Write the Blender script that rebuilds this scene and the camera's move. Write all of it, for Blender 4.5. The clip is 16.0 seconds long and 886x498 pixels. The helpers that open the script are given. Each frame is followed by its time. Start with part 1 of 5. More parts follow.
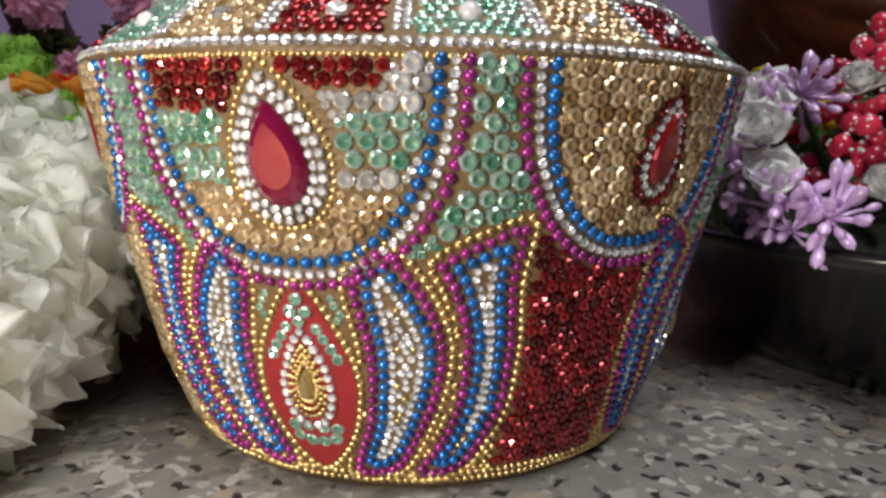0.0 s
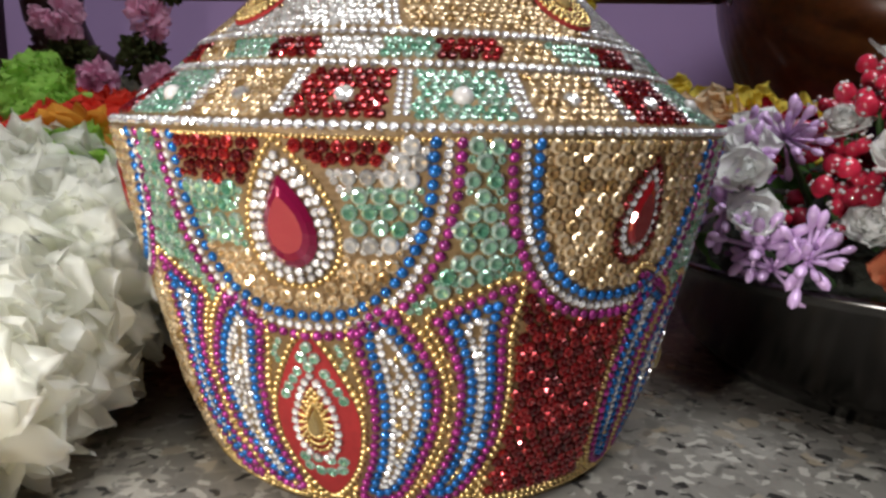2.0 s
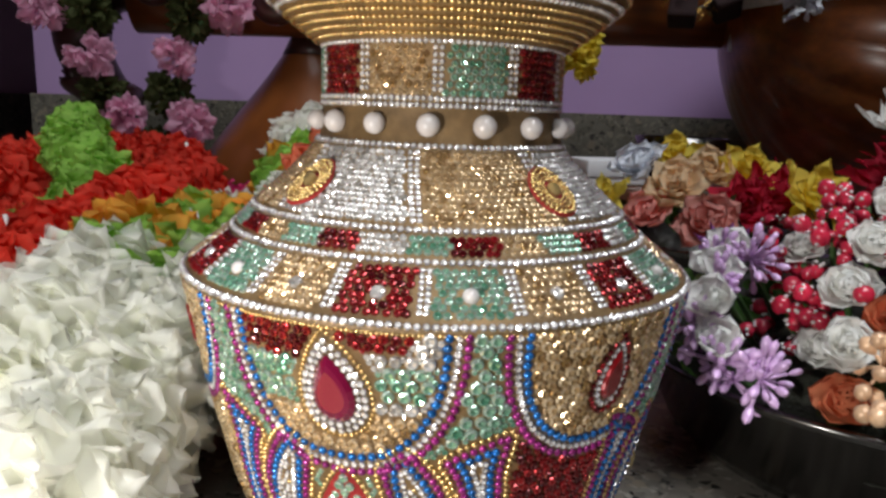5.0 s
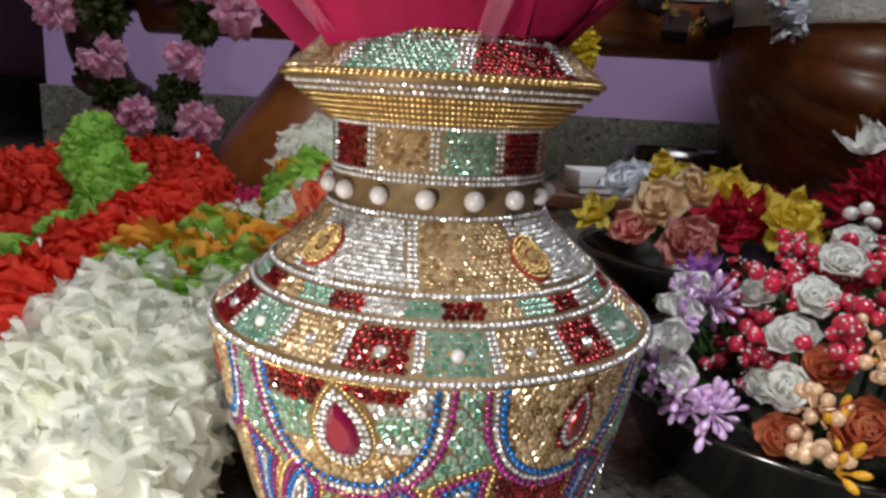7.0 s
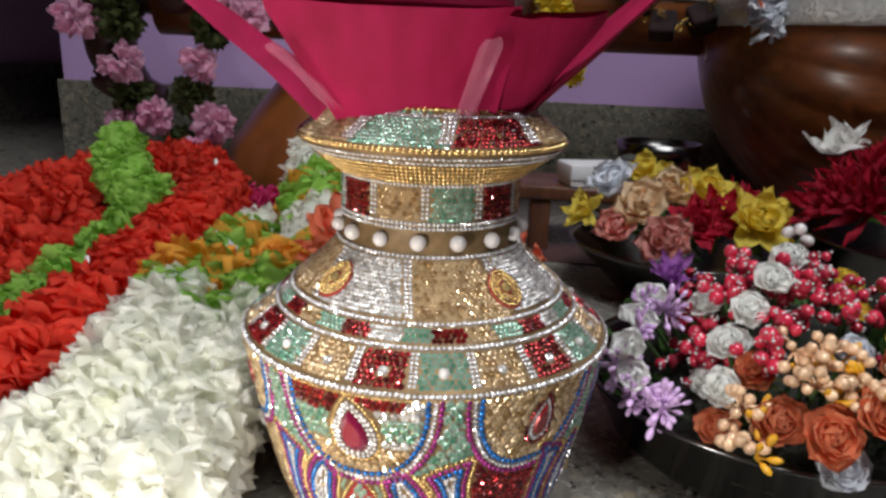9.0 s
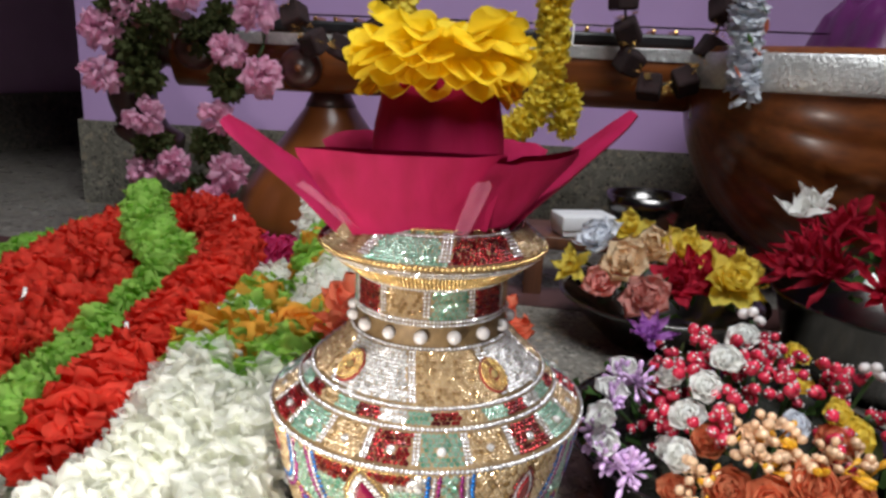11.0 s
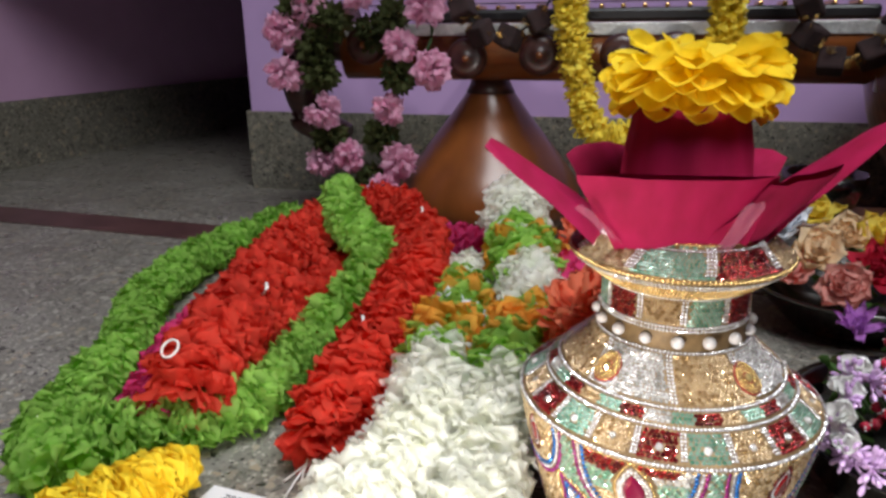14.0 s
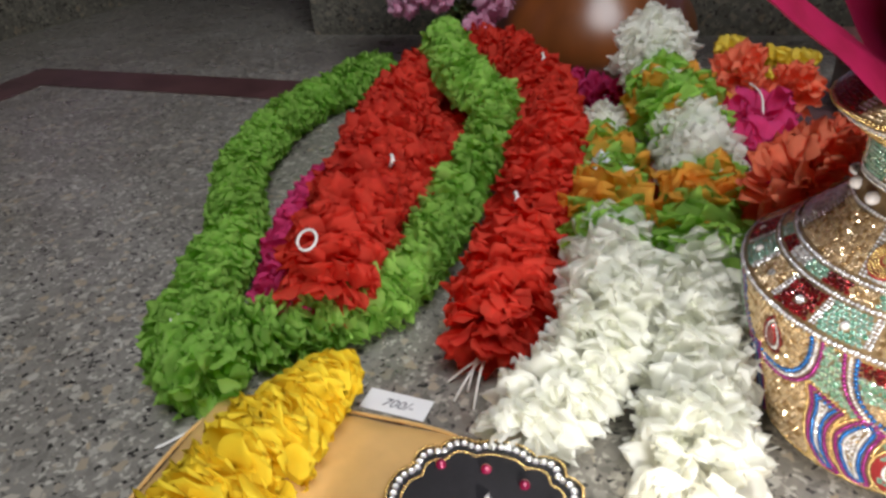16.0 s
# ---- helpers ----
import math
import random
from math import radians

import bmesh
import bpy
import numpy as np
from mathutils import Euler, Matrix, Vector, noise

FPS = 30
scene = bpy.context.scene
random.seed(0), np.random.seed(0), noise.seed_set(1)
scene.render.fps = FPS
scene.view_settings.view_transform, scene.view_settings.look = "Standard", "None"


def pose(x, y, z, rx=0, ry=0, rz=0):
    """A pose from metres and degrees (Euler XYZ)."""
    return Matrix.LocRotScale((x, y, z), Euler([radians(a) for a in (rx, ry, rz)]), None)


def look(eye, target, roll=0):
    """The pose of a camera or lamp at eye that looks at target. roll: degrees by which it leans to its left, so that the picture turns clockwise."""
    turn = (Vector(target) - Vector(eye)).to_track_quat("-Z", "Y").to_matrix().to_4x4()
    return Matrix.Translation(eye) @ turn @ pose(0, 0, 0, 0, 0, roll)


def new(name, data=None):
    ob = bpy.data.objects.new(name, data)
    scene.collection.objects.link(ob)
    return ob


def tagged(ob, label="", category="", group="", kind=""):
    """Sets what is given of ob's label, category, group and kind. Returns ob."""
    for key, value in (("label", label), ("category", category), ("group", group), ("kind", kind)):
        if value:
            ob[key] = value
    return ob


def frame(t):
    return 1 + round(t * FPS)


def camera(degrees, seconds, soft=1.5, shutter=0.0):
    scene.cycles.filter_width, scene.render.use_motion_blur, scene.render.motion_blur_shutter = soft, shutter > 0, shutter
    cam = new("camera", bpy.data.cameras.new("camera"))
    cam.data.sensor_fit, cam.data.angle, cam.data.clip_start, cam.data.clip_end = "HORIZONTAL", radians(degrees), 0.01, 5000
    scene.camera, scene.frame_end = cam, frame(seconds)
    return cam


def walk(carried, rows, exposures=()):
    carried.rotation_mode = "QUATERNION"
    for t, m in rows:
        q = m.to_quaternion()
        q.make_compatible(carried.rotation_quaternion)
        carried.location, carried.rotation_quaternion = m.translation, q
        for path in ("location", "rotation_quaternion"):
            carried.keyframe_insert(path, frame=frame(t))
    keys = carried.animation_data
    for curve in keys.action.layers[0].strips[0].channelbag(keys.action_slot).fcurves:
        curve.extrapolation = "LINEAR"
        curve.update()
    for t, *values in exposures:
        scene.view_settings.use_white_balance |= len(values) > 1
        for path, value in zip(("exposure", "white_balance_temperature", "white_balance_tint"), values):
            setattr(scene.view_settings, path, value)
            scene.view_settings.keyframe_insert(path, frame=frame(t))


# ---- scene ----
cam = camera(64.7, 16.0, 2.9)
METRES, EYE, TILT, LEAN, TURN = 0.53, 0.0875, -10.0, -1.2, 0.0
OFFX, OFFY = 0.008, -0.225
ROWS = [
    (0.0, 0.0, 0.0, 0.0, 0.0, 0.0, -0.0),
    (0.5, 0.0041, -0.0038, 0.0075, 0.37, 0.07, -0.13),
    (1.0, 0.0056, -0.0113, 0.0165, 0.7, 0.02, -0.17),
    (1.5, 0.0057, -0.021, 0.0258, 0.86, -0.02, -0.2),
    (2.0, 0.0069, -0.0293, 0.0264, 0.99, -0.44, -0.34),
    (2.5, 0.0084, -0.0402, 0.0394, 0.94, -0.31, -0.5),
    (3.0, 0.0075, -0.0524, 0.0461, 1.17, -0.43, -0.78),
    (3.5, 0.0023, -0.061, 0.0651, 1.05, -0.43, -0.91),
    (4.0, 0.0036, -0.0721, 0.0773, 1.05, -0.96, -0.9),
    (4.5, 0.0044, -0.0902, 0.0979, 1.48, -0.96, -0.87),
    (7.0, 0.0088, -0.1744, 0.1728, 1.57, -2.84, -2.32),
    (7.5, 0.0096, -0.2006, 0.1922, 1.58, -3.13, -2.01),
    (8.0, 0.0098, -0.2337, 0.2111, 1.85, -3.8, -1.75),
    (8.5, 0.0144, -0.2535, 0.2188, 1.88, -4.44, -1.75),
    (9.0, 0.0251, -0.2811, 0.2356, 2.16, -5.56, -1.51),
    (11.5, 0.029, -0.4052, 0.3397, 2.51, -4.49, -2.15),
    (12.0, 0.005, -0.4186, 0.3428, 3.44, -5.22, -2.93),
    (12.5, -0.0286, -0.4265, 0.3485, 5.41, -5.83, -2.62),
    (13.0, -0.0547, -0.4375, 0.3561, 7.28, -6.27, -1.73),
    (13.5, -0.0875, -0.4556, 0.3672, 9.33, -6.75, -0.87),
    (14.0, -0.1289, -0.4637, 0.3837, 10.83, -7.66, -0.18),
    (14.5, -0.1857, -0.4739, 0.3962, 13.32, -9.22, 0.29),
    (15.0, -0.2342, -0.4706, 0.4091, 15.0, -12.42, 0.67),
    (15.5, -0.2995, -0.4021, 0.4062, 14.26, -16.73, 0.67),
    (16.0, -0.3354, -0.3358, 0.3978, 13.15, -20.63, 2.56),
]
walk(cam, [(t, pose(OFFX, OFFY, EYE, TILT, LEAN, TURN) @ pose(METRES * x, METRES * y, METRES * z, 90 + pitch, roll, yaw)) for t, x, y, z, yaw, pitch, roll in ROWS],
     exposures=[(0.0, -0.5), (4.5, -0.45), (9.0, -0.25), (11.5, 0.15), (14.0, 0.12), (16.0, -0.15)])

# ---- light ----
world = bpy.data.worlds.new("world")
scene.world = world
world.use_nodes = True
world.node_tree.nodes["Background"].inputs[0].default_value = (0.75, 0.8, 1.0, 1)
world.node_tree.nodes["Background"].inputs[1].default_value = 0.065


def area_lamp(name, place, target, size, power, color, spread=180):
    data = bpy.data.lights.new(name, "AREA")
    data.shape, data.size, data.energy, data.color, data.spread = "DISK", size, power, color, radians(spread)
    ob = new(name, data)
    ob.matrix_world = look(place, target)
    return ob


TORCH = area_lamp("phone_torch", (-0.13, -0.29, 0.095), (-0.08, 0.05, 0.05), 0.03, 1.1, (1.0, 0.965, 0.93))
ROOM = area_lamp("room_tube_light", (0.35, -0.75, 2.15), (-0.22, 0.0, 0.0), 1.4, 17, (0.93, 0.96, 1.0), 90)

# ---- materials ----


class Nodes:
    """A short way to wire a material."""

    def __init__(self, name):
        self.m = bpy.data.materials.new(name)
        self.m.use_nodes = True
        self.t = self.m.node_tree
        self.b = self.t.nodes["Principled BSDF"]

    def add(self, kind, **inputs):
        n = self.t.nodes.new(kind)
        for k, v in inputs.items():
            n.inputs[k.replace("_", " ")].default_value = v
        return n

    def link(self, a, b):
        self.t.links.new(a, b)

    def ramp(self, fac, stops):
        r = self.t.nodes.new("ShaderNodeValToRGB")
        while len(r.color_ramp.elements) < len(stops):
            r.color_ramp.elements.new(0.5)
        for e, (p, c) in zip(r.color_ramp.elements, stops):
            e.position, e.color = p, (*c, 1)
        self.link(fac, r.inputs["Fac"])
        return r.outputs["Color"]

    def coords(self):
        return self.t.nodes.new("ShaderNodeTexCoord").outputs["Object"]

    def noise(self, scale, detail=4, vec=None):
        n = self.add("ShaderNodeTexNoise", Scale=scale, Detail=detail)
        self.link(vec or self.coords(), n.inputs["Vector"])
        return n.outputs["Fac"]

    def bump(self, height, strength=0.3, distance=0.001):
        n = self.add("ShaderNodeBump", Strength=strength, Distance=distance)
        self.link(height, n.inputs["Height"])
        self.link(n.outputs["Normal"], self.b.inputs["Normal"])

    def set(self, **values):
        for k, v in values.items():
            self.b.inputs[k.replace("_", " ")].default_value = v
        return self

    def random(self):
        """A number for each piece, whether an object of its own or one island of a joined mesh."""
        a = self.t.nodes.new("ShaderNodeObjectInfo").outputs["Random"]
        b = self.t.nodes.new("ShaderNodeNewGeometry").outputs["Random Per Island"]
        s = self.t.nodes.new("ShaderNodeMath")
        s.operation = "ADD"
        self.link(a, s.inputs[0]), self.link(b, s.inputs[1])
        f = self.t.nodes.new("ShaderNodeMath")
        f.operation = "FRACT"
        self.link(s.outputs[0], f.inputs[0])
        return f.outputs[0]


def tint(c, k):
    return tuple(min(1.0, v * k) for v in c)


def piece_mat(name, color, rough, metal=0.0, spread=0.3, coat=0.0, low=None, trans=0.0, ior=1.5):
    n = Nodes(name)
    n.link(n.ramp(n.random(), [(0.0, low or tint(color, 1 - spread)), (0.5, color), (1.0, tint(color, 1 + spread))]), n.b.inputs["Base Color"])
    n.set(Roughness=rough, Metallic=metal, Coat_Weight=coat, Coat_Roughness=0.03, Transmission_Weight=trans, IOR=ior)
    return n.m


def surface_mat(name, color, rough=0.6, scale=40, spread=0.25, metal=0.0, bump=0.2, bump_scale=None, distance=0.001, coat=0.0):
    n = Nodes(name)
    fine, wide = n.noise(scale, 6), n.noise(scale / 7, 3)
    mix = n.t.nodes.new("ShaderNodeMath")
    mix.operation = "MULTIPLY_ADD"
    n.link(fine, mix.inputs[0])
    mix.inputs[1].default_value = 0.5
    n.link(wide, mix.inputs[2])
    n.link(n.ramp(mix.outputs[0], [(0.45, tint(color, 1 - spread)), (0.75, color), (1.0, tint(color, 1 + spread))]), n.b.inputs["Base Color"])
    n.set(Roughness=rough, Metallic=metal, Coat_Weight=coat)
    if bump:
        n.bump(n.noise(bump_scale or scale * 3, 5), bump, distance)
    return n.m


def petal_mat(name, color, spread=0.22, through_light=0.5, deep=None, rough=0.7, sheer=0.06):
    """Thin, loosely woven dyed cloth that lets some light through."""
    n = Nodes(name)
    own = n.t.nodes.new("ShaderNodeObjectInfo").outputs["Random"]
    mixed = n.t.nodes.new("ShaderNodeMath")
    mixed.operation = "MULTIPLY_ADD"
    n.link(own, mixed.inputs[0])
    mixed.inputs[1].default_value = 0.4
    patch = n.noise(110, 3)
    n.link(patch, mixed.inputs[2])
    col = n.ramp(mixed.outputs[0], [(0.4, deep or tint(color, 1 - spread)), (0.65, color), (0.95, tint(color, 1 + spread))])
    n.link(col, n.b.inputs["Base Color"])
    n.set(Roughness=rough, Specular_IOR_Level=0.25)
    n.bump(n.noise(900, 3), 0.25, 0.0004)
    tl = n.t.nodes.new("ShaderNodeBsdfTranslucent")
    n.link(col, tl.inputs["Color"])
    mix = n.add("ShaderNodeMixShader", Fac=through_light)
    n.link(n.b.outputs[0], mix.inputs[1]), n.link(tl.outputs[0], mix.inputs[2])
    clear = n.t.nodes.new("ShaderNodeBsdfTransparent")
    n.link(col, clear.inputs["Color"])
    weave = n.add("ShaderNodeMixShader", Fac=sheer)
    n.link(mix.outputs[0], weave.inputs[1]), n.link(clear.outputs[0], weave.inputs[2])
    n.link(weave.outputs[0], n.t.nodes["Material Output"].inputs["Surface"])
    return n.m


def terrazzo_mat(name, ground, dark, pale, scale):
    n = Nodes(name)
    vec = n.coords()
    warp = n.add("ShaderNodeTexNoise", Scale=scale * 0.8, Detail=2)
    n.link(vec, warp.inputs["Vector"])
    off = n.t.nodes.new("ShaderNodeVectorMath")
    off.operation = "MULTIPLY_ADD"
    n.link(warp.outputs["Color"], off.inputs[0])
    off.inputs[1].default_value = (0.009, 0.009, 0.009)
    n.link(vec, off.inputs[2])
    layers = []
    for sc in (scale, scale * 2.3):
        v = n.add("ShaderNodeTexVoronoi", Scale=sc)
        n.link(off.outputs[0], v.inputs["Vector"])
        sep = n.t.nodes.new("ShaderNodeSeparateColor")
        n.link(v.outputs["Color"], sep.inputs[0])
        edge = n.add("ShaderNodeTexVoronoi", Scale=sc)
        edge.feature = "DISTANCE_TO_EDGE"
        n.link(off.outputs[0], edge.inputs["Vector"])
        layers.append((sep.outputs[0], sep.outputs[1], edge.outputs["Distance"]))
    big = n.ramp(layers[0][0], [(0.0, tint(ground, 0.75)), (0.25, ground), (0.5, tint(ground, 1.25)), (0.62, (0.33, 0.27, 0.19)), (0.72, pale), (0.9, tint(ground, 0.9))])
    small = n.ramp(layers[1][0], [(0.0, dark), (0.1, dark), (0.14, ground), (0.6, tint(ground, 1.2)), (0.82, ground), (0.88, pale)])
    edge = n.ramp(layers[0][2], [(0.0, (1, 1, 1)), (0.12, (0, 0, 0))])
    pick = n.ramp(layers[0][1], [(0.0, (0, 0, 0)), (0.45, (0, 0, 0)), (0.5, (1, 1, 1))])
    fac = n.t.nodes.new("ShaderNodeMix")
    fac.data_type, fac.blend_type = "RGBA", "LIGHTEN"
    fac.inputs["Factor"].default_value = 1.0
    n.link(edge, fac.inputs["A"]), n.link(pick, fac.inputs["B"])
    mix = n.t.nodes.new("ShaderNodeMix")
    mix.data_type = "RGBA"
    n.link(fac.outputs["Result"], mix.inputs["Factor"])
    n.link(big, mix.inputs["A"]), n.link(small, mix.inputs["B"])
    grime = n.t.nodes.new("ShaderNodeMix")
    grime.data_type, grime.blend_type = "RGBA", "MULTIPLY"
    grime.inputs["Factor"].default_value = 0.6
    n.link(mix.outputs["Result"], grime.inputs["A"])
    n.link(n.ramp(n.noise(7, 6, vec), [(0.3, (0.6, 0.57, 0.52)), (0.65, (1, 1, 1))]), grime.inputs["B"])
    n.link(grime.outputs["Result"], n.b.inputs["Base Color"])
    n.link(n.ramp(n.noise(25, 5, vec), [(0.3, (0.22, 0.22, 0.22)), (0.7, (0.42, 0.42, 0.42))]), n.b.inputs["Roughness"])
    n.bump(n.noise(300, 3, vec), 0.08, 0.0005)
    return n.m


def wood_mat(name, color, dark, rough=0.28, stretch=(1, 12, 12), scale=9):
    n = Nodes(name)
    mp = n.t.nodes.new("ShaderNodeMapping")
    mp.inputs["Scale"].default_value = stretch
    n.link(n.coords(), mp.inputs["Vector"])
    g = n.noise(scale, 8, mp.outputs["Vector"])
    n.link(n.ramp(g, [(0.3, dark), (0.55, color), (0.8, tint(color, 1.3))]), n.b.inputs["Base Color"])
    n.set(Roughness=rough, Coat_Weight=0.2, Coat_Roughness=0.2)
    n.bump(g, 0.1, 0.001)
    return n.m


M_BLUE = piece_mat("blue_pearl_bead", (0.015, 0.14, 0.42), 0.22, 0.55, 0.3, 0.5)
M_MAG = piece_mat("magenta_pearl_bead", (0.28, 0.022, 0.17), 0.24, 0.5, 0.3, 0.5)
M_GOLD = piece_mat("gold_bead", (0.8, 0.58, 0.25), 0.27, 0.95, 0.25)
M_CRYSTAL = piece_mat("clear_rhinestone", (0.9, 0.89, 0.88), 0.07, 0.25, 0.08, 0.8, low=(0.6, 0.58, 0.56))
M_GREEN = piece_mat("green_stone", (0.18, 0.35, 0.24), 0.1, 0.45, 0.35, 0.9, low=(0.07, 0.24, 0.14))
M_AMBER = piece_mat("amber_stone", (0.46, 0.31, 0.15), 0.14, 0.55, 0.35, 0.8, low=(0.24, 0.13, 0.045))
M_RED = piece_mat("red_stone", (0.16, 0.006, 0.008), 0.12, 0.4, 0.5, 0.8, low=(0.08, 0.005, 0.007))
M_CLEAR = piece_mat("clear_stone", (0.62, 0.61, 0.58), 0.08, 0.5, 0.25, 0.9, low=(0.34, 0.31, 0.27))
R_CRYSTAL = piece_mat("crystal_facet", (0.84, 0.84, 0.84), 0.15, 0.75, 0.05, 0.4, low=(0.45, 0.43, 0.41))
# facets paler than their tables: the stones' ring highlights are put into the colour
R_GREEN = piece_mat("green_facet_glint", (0.5, 0.64, 0.55), 0.15, 0.7, 0.1, 0.6, low=(0.25, 0.5, 0.36))
R_AMBER = piece_mat("amber_facet_glint", (0.82, 0.65, 0.42), 0.17, 0.7, 0.1, 0.4, low=(0.4, 0.24, 0.08))
R_RED = piece_mat("red_facet_glint", (0.32, 0.02, 0.022), 0.09, 0.75, 0.4, 0.7, low=(0.08, 0.006, 0.008))
R_CLEAR = piece_mat("clear_facet_glint", (0.84, 0.83, 0.81), 0.17, 0.7, 0.05, 0.6, low=(0.42, 0.4, 0.37))
M_PEARL = piece_mat("white_pearl", (0.62, 0.58, 0.56), 0.22, 0.0, 0.06, 0.6)
M_RUBY = piece_mat("ruby_gem", (0.23, 0.008, 0.048), 0.07, 0.4, 0.25, 1.0)
M_TOPAZ = piece_mat("topaz_gem", (0.5, 0.36, 0.15), 0.06, 0.5, 0.25, 1.0)
M_BASE = surface_mat("gilded_backing", (0.2, 0.125, 0.055), 0.55, 220, 0.5, metal=0.4, bump=0.5, distance=0.0006)
M_FELT_RED = surface_mat("red_felt", (0.3, 0.015, 0.015), 0.85, 300, 0.3)
M_FLOOR = terrazzo_mat("terrazzo", (0.195, 0.183, 0.16), (0.03, 0.028, 0.026), (0.42, 0.4, 0.35), 150)
M_STRIPE = surface_mat("maroon_terrazzo", (0.085, 0.04, 0.038), 0.35, 120, 0.35, bump=0.05)
M_SKIRT = terrazzo_mat("grey_skirting_terrazzo", (0.17, 0.16, 0.13), (0.05, 0.045, 0.04), (0.3, 0.28, 0.22), 110)
M_LILAC = surface_mat("lilac_paint", (0.5, 0.33, 0.6), 0.6, 9, 0.1, bump=0.12, bump_scale=120)
M_PINKWALL = surface_mat("pink_lilac_paint", (0.56, 0.34, 0.52), 0.6, 14, 0.1, bump=0.12, bump_scale=120)
M_WHITEWASH = surface_mat("white_ceiling_paint", (0.6, 0.58, 0.58), 0.7, 10, 0.08)
M_VEENA = wood_mat("polished_jackwood", (0.19, 0.055, 0.013), (0.12, 0.034, 0.009), 0.3, (1, 22, 22), 4)
M_GOURD = wood_mat("varnished_gourd", (0.19, 0.058, 0.014), (0.13, 0.038, 0.009), 0.3, (3, 3, 1), 6)
M_DARKWOOD = wood_mat("dark_rosewood", (0.05, 0.014, 0.01), (0.02, 0.006, 0.005), 0.42)
M_DOORWOOD = wood_mat("brown_door_wood", (0.12, 0.045, 0.02), (0.06, 0.02, 0.01), 0.45, (8, 8, 1))
M_SILVER = surface_mat("embossed_white_metal", (0.6, 0.6, 0.58), 0.35, 160, 0.3, metal=0.6, bump=0.9, bump_scale=220, distance=0.002)
M_BLACK = surface_mat("black_wax", (0.012, 0.011, 0.012), 0.4, 90, 0.4)
M_BRASS = surface_mat("brass", (0.7, 0.45, 0.14), 0.25, 60, 0.2, metal=1.0, bump=0)
M_STEEL = surface_mat("stainless_steel", (0.13, 0.125, 0.12), 0.2, 30, 0.15, metal=1.0, bump=0.03, bump_scale=60)
M_VELVET = surface_mat("black_velvet", (0.008, 0.007, 0.009), 0.95, 400, 0.4)
M_PAPER = surface_mat("white_paper", (0.75, 0.75, 0.76), 0.8, 60, 0.06, bump=0.05)
M_INK = surface_mat("pencil_ink", (0.12, 0.12, 0.14), 0.8, 60, 0.2, bump=0)
M_THREAD = surface_mat("white_thread", (0.75, 0.72, 0.68), 0.8, 300, 0.1)
M_GSATIN = surface_mat("golden_satin", (0.62, 0.38, 0.14), 0.35, 60, 0.18, bump=0.35, bump_scale=45, distance=0.004)
M_STEM = surface_mat("green_stem", (0.05, 0.11, 0.03), 0.6, 80, 0.3)
P_GREEN = petal_mat("apple_green_petal", (0.43, 0.7, 0.15), 0.15, deep=(0.28, 0.52, 0.08), sheer=0.3)
P_RED = petal_mat("red_petal", (0.84, 0.085, 0.05), 0.1, deep=(0.64, 0.04, 0.025), sheer=0.3)
P_WHITE = petal_mat("cream_white_petal", (0.97, 0.97, 0.92), 0.02, 0.5, deep=(0.95, 0.96, 0.85), sheer=0.4)
P_ROSEWHITE = petal_mat("white_rose_petal", (0.94, 0.94, 0.9), 0.03, 0.3)
P_BLUEWHITE = petal_mat("cool_white_petal", (0.84, 0.87, 0.92), 0.05, 0.3)
P_ORANGE = petal_mat("orange_petal", (0.97, 0.54, 0.09), 0.05, sheer=0.3)
P_CORAL = petal_mat("coral_petal", (1.0, 0.33, 0.19), 0.0, deep=(0.98, 0.24, 0.12), sheer=0.15)
P_MAGENTA = petal_mat("magenta_petal", (0.8, 0.07, 0.26), 0.12, sheer=0.2)
P_YELLOW = petal_mat("yellow_petal", (0.96, 0.76, 0.05), 0.05, 0.4, deep=(0.94, 0.67, 0.025), sheer=0.12)
P_FRILL = petal_mat("yellow_frill_petal", (0.98, 0.85, 0.13), 0.02, 0.4, deep=(0.96, 0.76, 0.07), sheer=0.15)
P_LEMON = petal_mat("lemon_petal", (0.95, 0.78, 0.13), 0.06)
P_CREAM = petal_mat("peach_cream_petal", (0.95, 0.74, 0.48), 0.06)
P_PEACH = petal_mat("peach_pink_petal", (0.88, 0.42, 0.36), 0.12)
P_PINK = petal_mat("pale_pink_petal", (0.9, 0.54, 0.7), 0.1, sheer=0.15)
P_DKGREEN = petal_mat("dark_moss_petal", (0.085, 0.1, 0.035), 0.4, sheer=0.15)
P_PURPLE = petal_mat("violet_petal", (0.62, 0.24, 0.72), 0.2)
P_CRIMSON = petal_mat("crimson_petal", (0.5, 0.016, 0.045), 0.3)
P_LEAF = petal_mat("leaf_green", (0.06, 0.13, 0.03), 0.4)
P_ROSE = petal_mat("orange_rose_petal", (0.8, 0.27, 0.13), 0.15)
M_BERRY = piece_mat("red_berry", (0.55, 0.025, 0.06), 0.2, 0.0, 0.35, 0.6)
M_GLITTER = piece_mat("glitter_bud", (0.86, 0.56, 0.34), 0.35, 0.15, 0.2, 0.3)
M_LILACBUD = piece_mat("lilac_pearl_bud", (0.72, 0.48, 0.78), 0.25, 0.1, 0.2, 0.5)


